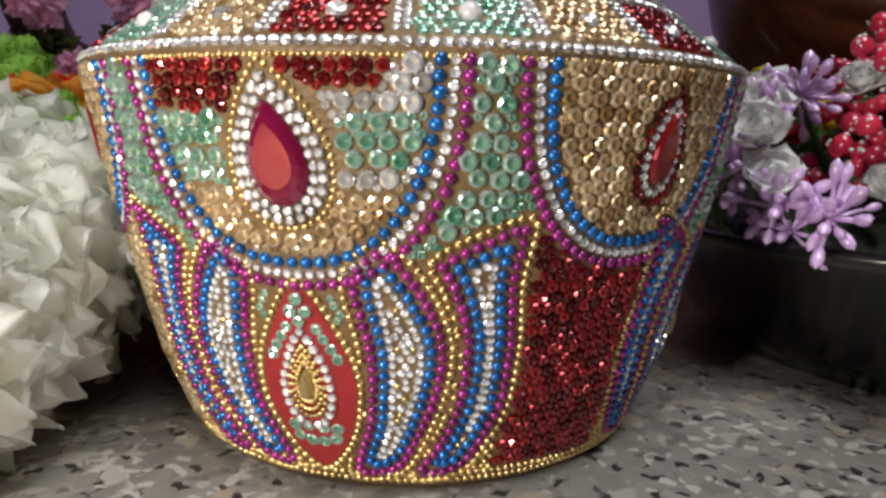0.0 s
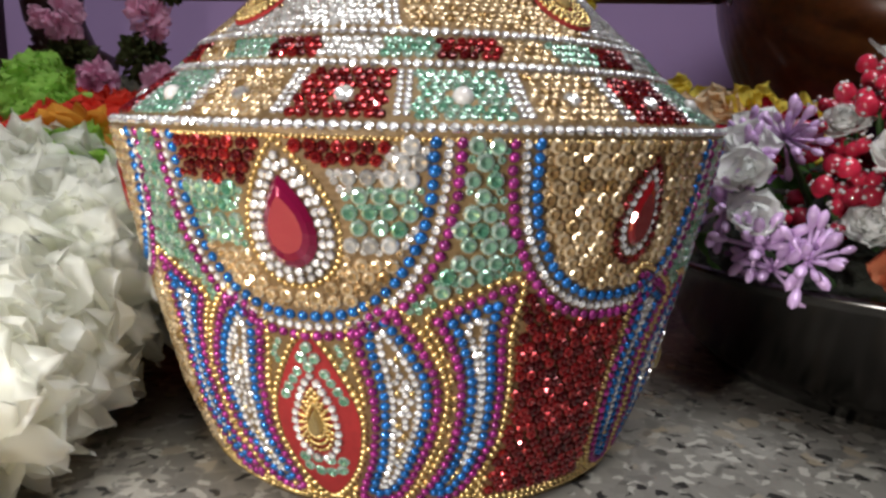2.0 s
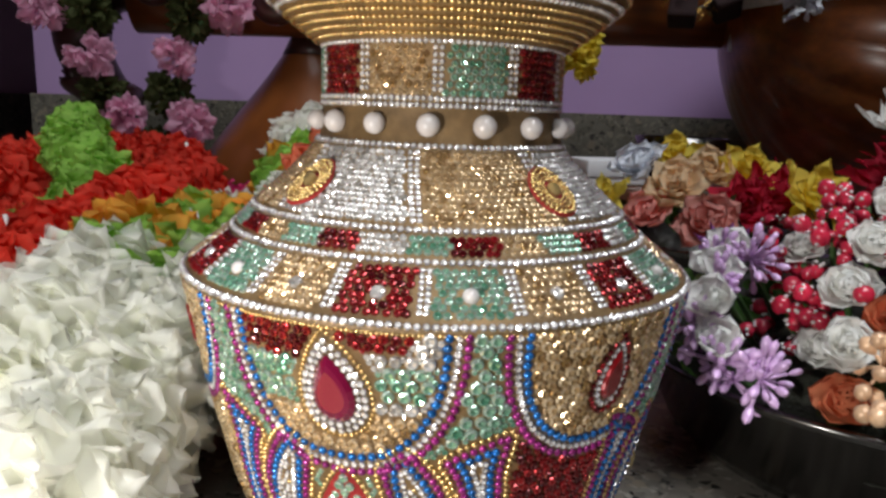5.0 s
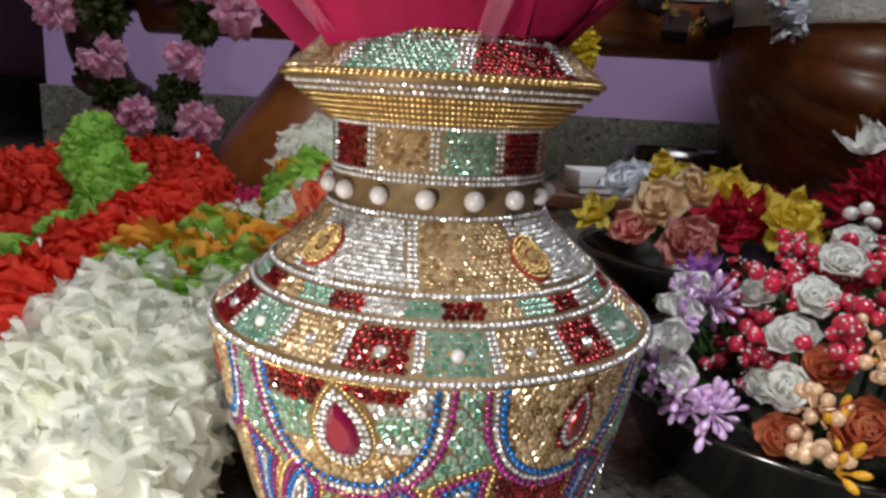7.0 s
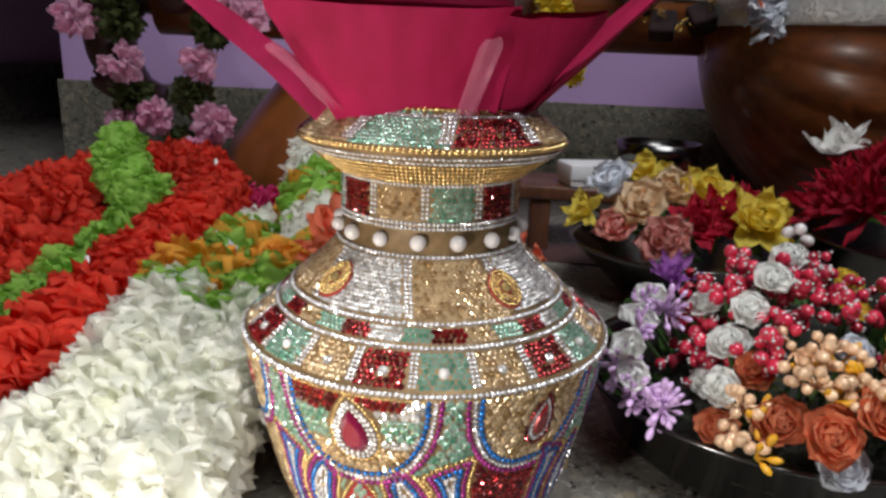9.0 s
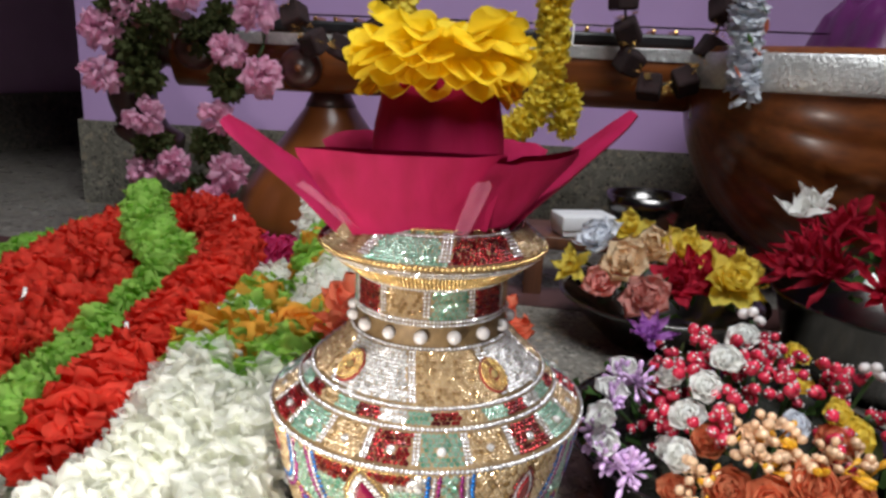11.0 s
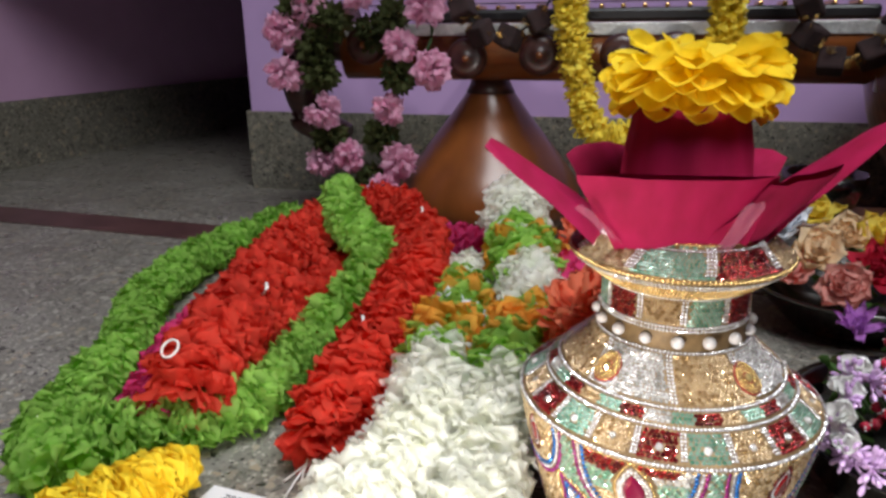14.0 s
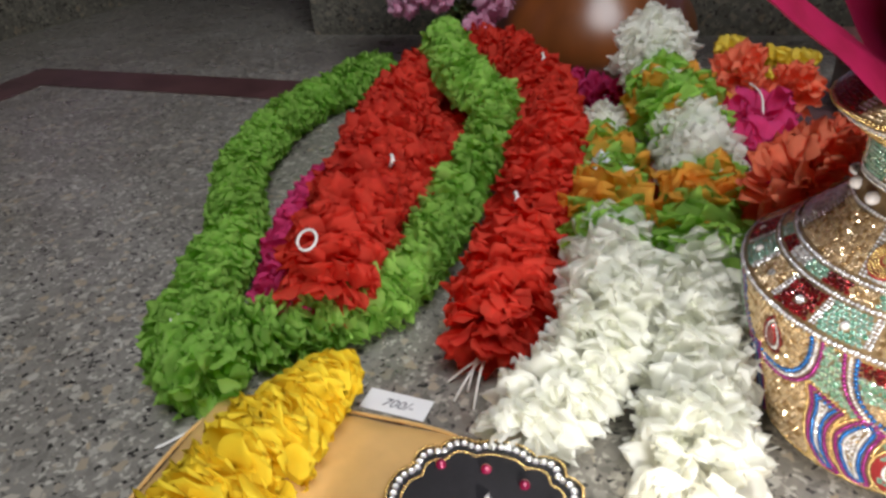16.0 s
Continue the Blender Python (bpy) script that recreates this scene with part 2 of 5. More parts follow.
def satin_mat():
    n = Nodes("crimson_satin")
    mp = n.t.nodes.new("ShaderNodeMapping")
    mp.inputs["Scale"].default_value = (1, 1, 0.12)
    n.link(n.coords(), mp.inputs["Vector"])
    folds = n.noise(70, 4, mp.outputs["Vector"])
    n.link(n.ramp(folds, [(0.3, (0.27, 0.005, 0.04)), (0.7, (0.38, 0.008, 0.068))]), n.b.inputs["Base Color"])
    n.set(Roughness=0.72, Specular_IOR_Level=0.2)
    n.bump(folds, 0.35, 0.003)
    return n.m


M_SATIN = satin_mat()
n = Nodes("sheer_organza")
n.set(Base_Color=(0.72, 0.27, 0.4, 1), Roughness=0.3)
_tr = n.t.nodes.new("ShaderNodeBsdfTransparent")
_mx = n.add("ShaderNodeMixShader", Fac=0.15)
n.link(_tr.outputs[0], _mx.inputs[1]), n.link(n.b.outputs[0], _mx.inputs[2])
n.link(_mx.outputs[0], n.t.nodes["Material Output"].inputs["Surface"])
M_ORGANZA = n.m

# ---- mesh helpers ----


def mesh_of(name, verts, faces, material, smooth=True, rim=None, per=0, table=0):
    """rim: a second material for all but the last table faces of every run of per faces."""
    me = bpy.data.meshes.new(name)
    me.from_pydata([tuple(v) for v in verts], [], [tuple(f) for f in faces])
    me.materials.append(material)
    if rim:
        me.materials.append(rim)
        me.polygons.foreach_set("material_index", [1 if i % per < per - table else 0 for i in range(len(me.polygons))])
    me.polygons.foreach_set("use_smooth", [smooth] * len(me.polygons))
    me.update()
    return me


def put(name, me, parent=None, m=None, label=""):
    ob = new(name, me)
    if parent:
        ob.parent = parent
    if m is not None:
        ob.matrix_basis = m
    return tagged(ob, label)


def thing(name, label, category, m=None, group="", kind=""):
    ob = new(name)
    ob.empty_display_size = 0.01
    if m is not None:
        ob.matrix_basis = m
    return tagged(ob, label, category, group, kind)


def part(name, bm, material, parent, label="", smooth=True, m=None):
    me = bpy.data.meshes.new(name)
    bm.normal_update()
    bm.to_mesh(me)
    bm.free()
    me.materials.append(material)
    me.polygons.foreach_set("use_smooth", [smooth] * len(me.polygons))
    return put(name, me, parent, m, label)


def box_bm(size, center=(0, 0, 0), bevel=0.0, m=None):
    bm = bmesh.new()
    bmesh.ops.create_cube(bm, size=1, matrix=Matrix.Translation(center) @ Matrix.Diagonal((*size, 1)))
    if bevel:
        bmesh.ops.bevel(bm, geom=bm.edges[:], offset=bevel, segments=2, affect="EDGES", profile=0.5)
    if m is not None:
        bm.transform(m)
    return bm


def lathe(profile, seg=48, wobble=0.0, closed=False, scale_y=1.0):
    """verts and faces of a turned shape from (r, z) rows."""
    verts, faces = [], []
    for i, (r, z) in enumerate(profile):
        for j in range(seg):
            a = 2 * math.pi * j / seg
            q = r * (1 + wobble * noise.noise((math.cos(a) * 2, math.sin(a) * 2, z * 20)))
            verts.append((q * math.cos(a), q * math.sin(a) * scale_y, z))
    for i in range(len(profile) - 1):
        for j in range(seg):
            k = (j + 1) % seg
            faces.append((i * seg + j, i * seg + k, (i + 1) * seg + k, (i + 1) * seg + j))
    return verts, faces


def tube(points, radius, seg=6, cap=True):
    """verts and faces of a tube along points; radius a number or a row of them."""
    pts = [Vector(p) for p in points]
    rad = radius if hasattr(radius, "__len__") else [radius] * len(pts)
    verts, faces, up = [], [], Vector((0.13, 0.21, 0.97))
    for i, p in enumerate(pts):
        d = (pts[min(i + 1, len(pts) - 1)] - pts[max(i - 1, 0)]).normalized()
        a = d.cross(up)
        a = a.normalized() if a.length > 1e-4 else Vector((1, 0, 0))
        b = d.cross(a)
        for j in range(seg):
            t = 2 * math.pi * j / seg
            verts.append(p + rad[i] * (a * math.cos(t) + b * math.sin(t)))
    for i in range(len(pts) - 1):
        for j in range(seg):
            k = (j + 1) % seg
            faces.append((i * seg + j, i * seg + k, (i + 1) * seg + k, (i + 1) * seg + j))
    if cap:
        faces.append(tuple(range(seg))[::-1])
        faces.append(tuple(range((len(pts) - 1) * seg, len(pts) * seg)))
    return verts, faces


def spline(points, n=12, closed=False):
    """Catmull-Rom through points of any dimension."""
    p = [np.array(q, float) for q in points]
    out, count = [], len(p)
    for i in range(count if closed else count - 1):
        if closed:
            a, b, c, d = p[i - 1], p[i], p[(i + 1) % count], p[(i + 2) % count]
        else:
            a, b, c, d = p[max(i - 1, 0)], p[i], p[i + 1], p[min(i + 2, count - 1)]
        for k in range(n):
            t = k / n
            out.append(0.5 * (2 * b + (c - a) * t + (2 * a - 5 * b + 4 * c - d) * t * t + (3 * b - a - 3 * c + d) * t ** 3))
    if not closed:
        out.append(p[-1])
    return np.array(out)


def even(line, step, closed=False):
    """Points at even steps along a line."""
    line = np.array(line, float)
    if closed:
        line = np.vstack([line, line[:1]])
    seg = np.linalg.norm(np.diff(line, axis=0), axis=1)
    at = np.concatenate([[0], np.cumsum(seg)])
    count = max(2, int(round(at[-1] / step)))
    where = np.linspace(0, at[-1], count + 1)
    if closed:
        where = where[:-1]
    return np.stack([np.interp(where, at, line[:, i]) for i in range(line.shape[1])], axis=1)


def facing(p, nrm, scale=1.0, spin=0.0):
    q = Vector(nrm).to_track_quat("Z", "Y").to_matrix().to_4x4()
    return Matrix.Translation(p) @ q @ Matrix.Rotation(spin, 4, "Z") @ Matrix.Scale(scale, 4)

# ---- the room ----


def slab(name, corners, z0, z1, material, kind="structure"):
    """An upright or flat block over a plan outline, as one mesh."""
    n_c = len(corners)
    verts = [(x, y, z0) for x, y in corners] + [(x, y, z1) for x, y in corners]
    faces = [tuple(range(n_c))[::-1], tuple(range(n_c, 2 * n_c))] + [(i, (i + 1) % n_c, n_c + (i + 1) % n_c, n_c + i) for i in range(n_c)]
    ob = put(name, mesh_of(name, verts, faces, material, False))
    return tagged(ob, kind=kind)


def run(a, b, thick, shift=0.0):
    """Plan outline of a wall whose face runs from a to b, its body to the left of that way."""
    a, b = Vector(a), Vector(b)
    d = (b - a).normalized()
    nrm = Vector((-d.y, d.x))
    return [tuple(a + nrm * shift), tuple(b + nrm * shift), tuple(b + nrm * (shift + thick)), tuple(a + nrm * (shift + thick))]


slab("floor", [(-3.2, -2.6), (2.4, -2.6), (2.4, 3.4), (-3.2, 3.4)], -0.08, 0.0, M_FLOOR)
turn = Matrix.Rotation(radians(-7.1), 2)
corner = Vector((-1.185, 0.712))


def border(name, x0, x1, y0, y1):
    pts = [corner + turn @ Vector(p) for p in ((x0, y0), (x1, y0), (x1, y1), (x0, y1))]
    slab(name, [tuple(p) for p in pts], -0.01, 0.0015, M_STRIPE)


border("floor_border_far", 0.0, 3.2, -0.085, 0.0)
border("floor_border_side", 0.0, 0.085, -3.0, -0.0855)
PILLAR = (-0.735, 0.95)
FAR = (2.4, 0.80)
slab("wall_back", run(PILLAR, FAR, 0.16), 0.0, 2.75, M_LILAC)
slab("skirting_back", run((PILLAR[0] - 0.008, PILLAR[1] - 0.008), FAR, 0.006), 0.0, 0.163, M_SKIRT)
slab("skirting_pillar_end", run((PILLAR[0] - 0.0005, PILLAR[1] + 0.16), (PILLAR[0] - 0.0025, PILLAR[1] + 0.0005), 0.008, -0.010), 0.0, 0.163, M_SKIRT)
LW0, LW1 = (-1.485, 0.84), (-1.17, 2.2)
slab("wall_passage", run(LW0, LW1, 0.12), 0.0, 2.75, M_PINKWALL)
slab("skirting_passage", run(LW0, LW1, 0.012, -0.0125), 0.0, 0.163, M_SKIRT)
slab("wall_passage_end", [(-1.3, 2.2), (-0.5, 2.2), (-0.5, 2.3), (-1.3, 2.3)], 0.0, 2.75, M_LILAC)
slab("wall_passage_right", [(-0.73, 1.112), (-0.6, 1.112), (-0.6, 2.2), (-0.73, 2.2)], 0.0, 2.75, M_LILAC)
slab("door_post", [(-1.60, 0.72), (-1.50, 0.72), (-1.487, 0.838), (-1.60, 0.838)], 0.0, 2.1, M_DOORWOOD)
slab("wall_west", run((-3.2, -2.6), (-3.2, 3.4), 0.12), 0.0, 2.75, M_PINKWALL)
slab("wall_east", run((2.4, 3.4), (2.4, -2.6), 0.12), 0.0, 2.75, M_LILAC)
slab("wall_south", run((2.4, -2.6), (-3.2, -2.6), 0.12), 0.0, 2.75, M_LILAC)
slab("wall_north", run((-3.2, 3.4), (2.4, 3.4), 0.12), 0.0, 2.75, M_LILAC)
# added slab above the view, only there to keep light out of the passage
slab("passage_light_blocker", run((-1.458, 0.955), (-0.7355, 0.951), 0.16), 0.55, 2.75, M_LILAC)
slab("ceiling", [(-3.3, -2.7), (2.5, -2.7), (2.5, 3.5), (-3.3, 3.5)], 2.75, 2.85, M_WHITEWASH)

# ---- the jewelled pot ----
# outline of the pot: height and radius
PROFILE = np.array([(0.0, 0.0665), (0.004, 0.0695), (0.025, 0.0775), (0.057, 0.0853), (0.075, 0.0893), (0.0995, 0.0938), (0.1015, 0.0945), (0.1035, 0.0925),
                    (0.1155, 0.0772), (0.1235, 0.0695), (0.135, 0.0565), (0.142, 0.0495), (0.148, 0.0455), (0.161, 0.0442), (0.180, 0.0442),
                    (0.187, 0.0535), (0.1965, 0.0655), (0.199, 0.0655), (0.2135, 0.048)])
_step = np.linalg.norm(np.diff(PROFILE, axis=0), axis=1)
ARC = np.concatenate([[0], np.cumsum(_step)])


def arc_of(z):
    return np.interp(z, PROFILE[:, 0], ARC)


def on_pot(deg, s, lift=0.0):
    """Place and outward normal on the pot at an angle (0 in front, right positive) and an arc length up its outline."""
    z, r = np.interp(s, ARC, PROFILE[:, 0]), np.interp(s, ARC, PROFILE[:, 1])
    z2, r2 = np.interp(s + 0.001, ARC, PROFILE[:, 0]), np.interp(s + 0.001, ARC, PROFILE[:, 1])
    z1, r1 = np.interp(s - 0.001, ARC, PROFILE[:, 0]), np.interp(s - 0.001, ARC, PROFILE[:, 1])
    dz, dr = z2 - z1, r2 - r1
    ln = math.hypot(dz, dr)
    a = radians(deg)
    ca, sa = math.sin(a), -math.cos(a)
    nr, nz = dz / ln, -dr / ln
    return Vector(((r + nr * lift) * ca, (r + nr * lift) * sa, z + nz * lift)), Vector((nr * ca, nr * sa, nz))


pot = thing("jewelled_pot", "round ceremonial pot covered in beads and rhinestones", "pot")
v, f = lathe([(0.0, 0.0)] + [(r, z) for z, r in PROFILE] + [(0.0445, 0.2125), (0.040, 0.200), (0.040, 0.12), (0.0, 0.118)], 96)
put("pot_body", mesh_of("pot_body", v, f, M_BASE), pot, label="gilded clay body under the stones")


def dome(seg=8, rings=3, h=0.9):
    """A bead: a low ball that stands proud of what it is glued to."""
    verts, faces = [(0, 0, h)], []
    for i in range(1, rings + 1):
        a = math.pi * 0.62 * i / rings
        for j in range(seg):
            b = 2 * math.pi * (j + 0.5 * (i % 2)) / seg
            verts.append((math.sin(a) * math.cos(b), math.sin(a) * math.sin(b), h * math.cos(a)))
    for j in range(seg):
        faces.append((0, 1 + j, 1 + (j + 1) % seg))
    for i in range(rings - 1):
        for j in range(seg):
            k = (j + 1) % seg
            a, b = 1 + i * seg, 1 + (i + 1) * seg
            faces.append((a + j, b + j, b + k, a + k))
    return verts, faces


def cut_stone(seg=8, table=0.5, h=0.6):
    """A flat-backed stone: girdle, crown facets and a slightly hollow table."""
    verts = []
    for r, z, o in ((1.0, -0.15, 0), (1.0, 0.16, 0), (0.86, h * 0.8, 0.5), (table, h, 0)):
        for j in range(seg):
            b = 2 * math.pi * (j + o) / seg
            verts.append((r * math.cos(b), r * math.sin(b), z))
    verts.append((0.0, 0.0, h * 0.45))
    faces = []
    for i in range(3):
        for j in range(seg):
            k = (j + 1) % seg
            a, b = i * seg, (i + 1) * seg
            if i == 0:
                faces.append((a + j, a + k, b + k, b + j))
            elif i == 1:
                faces += [(a + j, a + k, b + j), (b + j, a + k, b + k)]
            else:
                faces += [(a + j, b + k, b + j), (a + j, a + k, b + k)]
    faces += [(3 * seg + j, 3 * seg + (j + 1) % seg, 4 * seg) for j in range(seg)]
    return verts, faces


# shape, material, smooth, facet material, faces of the table
SHAPES = {
    "blue_bead": (dome(), M_BLUE, True, None, 0), "magenta_bead": (dome(), M_MAG, True, None, 0), "gold_bead": (dome(7, 3), M_GOLD, True, None, 0),
    "pearl": (dome(14, 7, 1.0), M_PEARL, True, None, 0), "rhinestone": (cut_stone(6, 0.6), M_CRYSTAL, False, R_CRYSTAL, 6), "green_stone": (cut_stone(9, 0.62, 0.55), M_GREEN, False, R_GREEN, 9),
    "amber_stone": (cut_stone(7, 0.6), M_AMBER, False, R_AMBER, 7), "red_stone": (cut_stone(7, 0.5, 0.7), M_RED, False, R_RED, 7), "clear_stone": (cut_stone(9, 0.62, 0.55), M_CLEAR, False, R_CLEAR, 9),
}
placed = []          # kind, place, normal, radius, angle, arc
rng = random.Random(7)


def stick(kind, deg, s, radius, lift=0.0):
    p, nrm = on_pot(deg, s, lift)
    jitter = Vector((rng.gauss(0, 0.065), rng.gauss(0, 0.065), rng.gauss(0, 0.065)))
    placed.append((kind, p, (nrm + jitter).normalized(), radius * rng.uniform(0.93, 1.06), deg, s))


def ring_row(kind, z, radius, lift=0.0, gap=1.0, shift=0.0):
    s = arc_of(z)
    r = np.interp(z, PROFILE[:, 0], PROFILE[:, 1])
    count = int(2 * math.pi * r / (2 * radius * gap))
    for i in range(count):
        stick(kind, (i + shift) * 360 / count - 180, s + rng.gauss(0, radius * 0.05), radius, lift)


MM = 1.42            # millimetres along the belly for one degree


def bead_line(kind, line, radius, closed=False, lift=0.0, gap=1.0):
    """line: rows of degrees and height in mm on the belly."""
    flat = np.array([(d * MM, z) for d, z in line])
    for x, z in even(flat, radius * 2000 * gap, closed):
        stick(kind, x / MM + rng.gauss(0, 0.06), arc_of(z / 1000), radius, lift)


edged = []


def gold_edge(line, radius=0.00108):
    """A gold outline that leaves out what a neighbour's outline already covers."""
    old = np.array(edged) if edged else None
    for x, z in even(np.array([(d * MM, z) for d, z in line]), radius * 2000, True):
        if old is None or np.min(np.hypot(old[:, 0] - x, old[:, 1] - z)) > 1.7:
            edged.append((x, z))
            stick("gold_bead", x / MM, arc_of(z / 1000), radius)


def inset(line, dist):
    """The closed line moved inwards by dist mm, without the loops that this makes in corners."""
    p = np.array([(d * MM, z) for d, z in line])
    nxt, prv = np.roll(p, -1, 0), np.roll(p, 1, 0)
    area = 0.5 * np.sum(p[:, 0] * nxt[:, 1] - nxt[:, 0] * p[:, 1])
    d = nxt - prv
    d /= np.linalg.norm(d, axis=1)[:, None] + 1e-9
    nrm = np.stack([-d[:, 1], d[:, 0]], 1) * (1 if area > 0 else -1)
    q = p + nrm * dist
    keep = [i for i in range(len(q)) if np.min(np.hypot(*(p - q[i]).T)) > dist * 0.97]
    return [(q[i, 0] / MM, q[i, 1]) for i in keep]


def shift_line(line, d):
    return [(a + d, z) for a, z in line]


def pear(cx, cz, w, h, lean=0.0, n=40):
    """A drop with its tip up: centre in degrees and mm, half width and half height in mm."""
    out = []
    for i in range(n):
        t = 2 * math.pi * i / n
        x = w * math.sin(t) * abs(math.sin(t / 2)) ** 0.75
        z = h * math.cos(t)
        x, z = x * math.cos(lean) - z * math.sin(lean), x * math.sin(lean) + z * math.cos(lean)
        out.append((cx + x / MM / 1.1, cz + z))
    return out


def gem(name, line, height, material, parent, label, crown=0.62):
    """A large faceted gem over a closed line on the belly."""
    pts = line[::2]
    c = np.mean(np.array(pts), axis=0)
    rows = [(1.0, 0.0002), (1.0, height * 0.35), ((1 + crown) / 2, height * 0.8), (crown, height)]
    verts, faces, m = [], [], len(pts)
    for k, lift in rows:
        for d, z in pts:
            verts.append(on_pot(c[0] + (d - c[0]) * k, arc_of((c[1] + (z - c[1]) * k) / 1000), lift)[0])
    for i in range(3):
        for j in range(m):
            k = (j + 1) % m
            faces.append((i * m + j, i * m + k, (i + 1) * m + k, (i + 1) * m + j))
    faces.append(tuple(range(3 * m, 4 * m)))
    return put(name, mesh_of(name, verts, faces, material, False), parent, label=label)


# scallops hanging from the shoulder, alternately with a large and a small drop
SCALLOPS = 7
STEP = 360 / SCALLOPS
scallops = [(-15.3 + STEP * (k if k < 4 else k - 7), k % 2 == 0 if k < 4 else (k % 2 == 1)) for k in range(SCALLOPS)]


def scallop_line(c, a, b, n=60):
    out = []
    for i in range(n + 1):
        t = math.pi * i / n
        x, z = math.cos(t), math.sin(t)
        e = 2 / 2.4
        out.append((c - a * math.copysign(abs(x) ** e, x), 99.5 - b * abs(z) ** e))
    return out


for c, large in scallops:
    a, b = (19.8, 40.5) if large else (18.0, 36.5)
    bead_line("blue_bead", scallop_line(c, a, b), 0.00147)
    bead_line("rhinestone", scallop_line(c, a + 1.7, b + 2.5), 0.00118)
    bead_line("magenta_bead", scallop_line(c, a + 3.4, b + 5.0), 0.0014)
    if large:
        core = pear(c - 0.4, 81.5, 7.8, 10.4, 0.12)
        gem("ruby_drop", core, 0.0028, M_RUBY, pot, "pear-shaped crimson glass gem")
        for k, rad in ((7.4, 0.00118), (9.6, 0.00122)):
            bead_line("rhinestone", pear(c - 0.4, 81.8 + (k - 7) * 0.12, k + 1.6, k + 4.4, 0.12), rad, True, 0.0004)
        bead_line("gold_bead", pear(c - 0.4, 82.8, 13.6, 16.6, 0.12), 0.00085, True)
    else:
        core = pear(c + 2.0, 83.5, 4.4, 8.0, -0.12)
        gem("garnet_drop", core, 0.0016, M_RED, pot, "narrow dark red glass drop", 0.8)
        bead_line("rhinestone", pear(c + 2.0, 83.6, 6.0, 9.8, -0.12), 0.0011, True)
        bead_line("red_stone", pear(c + 2.0, 83.8, 8.4, 12.4, -0.12), 0.0011, True)

# lotus clusters round the foot
TEAR = [(0, 55), (-6, 43), (-8.8, 30), (-6.6, 15), (0, 5.5), (6.6, 15), (8.8, 30), (6, 43)]
INNER = [(7, 56), (12, 64), (16, 61), (21, 50), (23.3, 38), (21.2, 22), (15.5, 6), (5.5, 5), (8.6, 22), (9.0, 38)]
OUTER = [(19.5, 60), (26, 66), (33.5, 69), (33, 55), (34, 39), (33, 22), (27, 6), (17, 5), (22.2, 20), (24, 38), (21.8, 52)]
CLUSTERS = [-15.3 + 90 * k for k in (-1, 0, 1, 2)]
petal_outlines, hearts = [], []
for c in CLUSTERS:
    tear = [(c + d, z) for d, z in spline(TEAR, 10, True)]
    petal_outlines.append(tear)
    gold_edge(tear)
    gem("tear_backing", inset(tear, 1.0), 0.0007, M_FELT_RED, pot, "dark red felt inside the gold drop outline", 0.02)
    drop = pear(c, 31.5, 7.8, 12.0)
    bead_line("rhinestone", drop, 0.0012, True, 0.0008)
    core = pear(c, 30.5, 2.6, 4.2)
    gem("topaz_drop", core, 0.0028, M_TOPAZ, pot, "small amber glass drop in a gold setting")
    for i in range(26):
        t = 2 * math.pi * i / 26
        for k in (0.45, 0.62, 0.79):
            d0, z0 = pear(c, 31.2, 7.4, 11.2, 0, 26)[i]
            stick("gold_bead", c + (d0 - c) * k, arc_of((31 + (z0 - 31) * k) / 1000), 0.0007, 0.0011)
    bead_line("green_stone", pear(c, 48.5, 2.4, 2.6), 0.0016, True, 0.0006)
    bead_line("green_stone", [(c - 3.5, 15.5), (c, 14), (c + 3.5, 15.5)], 0.0018)
    bead_line("green_stone", [(c - 4, 18.5), (c + 4, 18.5)], 0.0018)
    bead_line("green_stone", [(c + 2.5, 44), (c + 5.5, 37)], 0.0015), bead_line("green_stone", [(c - 2.5, 44), (c - 5.5, 37)], 0.0015)
    for ctrl in (INNER, OUTER):
        for side in (1, -1):
            out = [(c + side * d, z) for d, z in spline(ctrl, 10, True)]
            petal_outlines.append(out)
            gold_edge(out)
            bead_line("magenta_bead", inset(out, 2.35), 0.00132, True)
            bead_line("blue_bead", inset(out, 4.9), 0.00136, True)
            heart = inset(out, 7.0)
            if len(heart) > 3:
                bead_line("rhinestone", heart, 0.00105, True)
                hearts.append(heart)
ring_row("gold_bead", 0.0055, 0.00095), ring_row("gold_bead", 0.0035, 0.0009)


def inside(d, z, poly):
    hit = False
    for i in range(len(poly)):
        (x1, y1), (x2, y2) = poly[i - 1], poly[i]
        if (y1 > z) != (y2 > z) and d < (x2 - x1) * (z - y1) / (y2 - y1) + x1:
            hit = not hit
    return hit


def wrap(d):
    return (d + 180) % 360 - 180


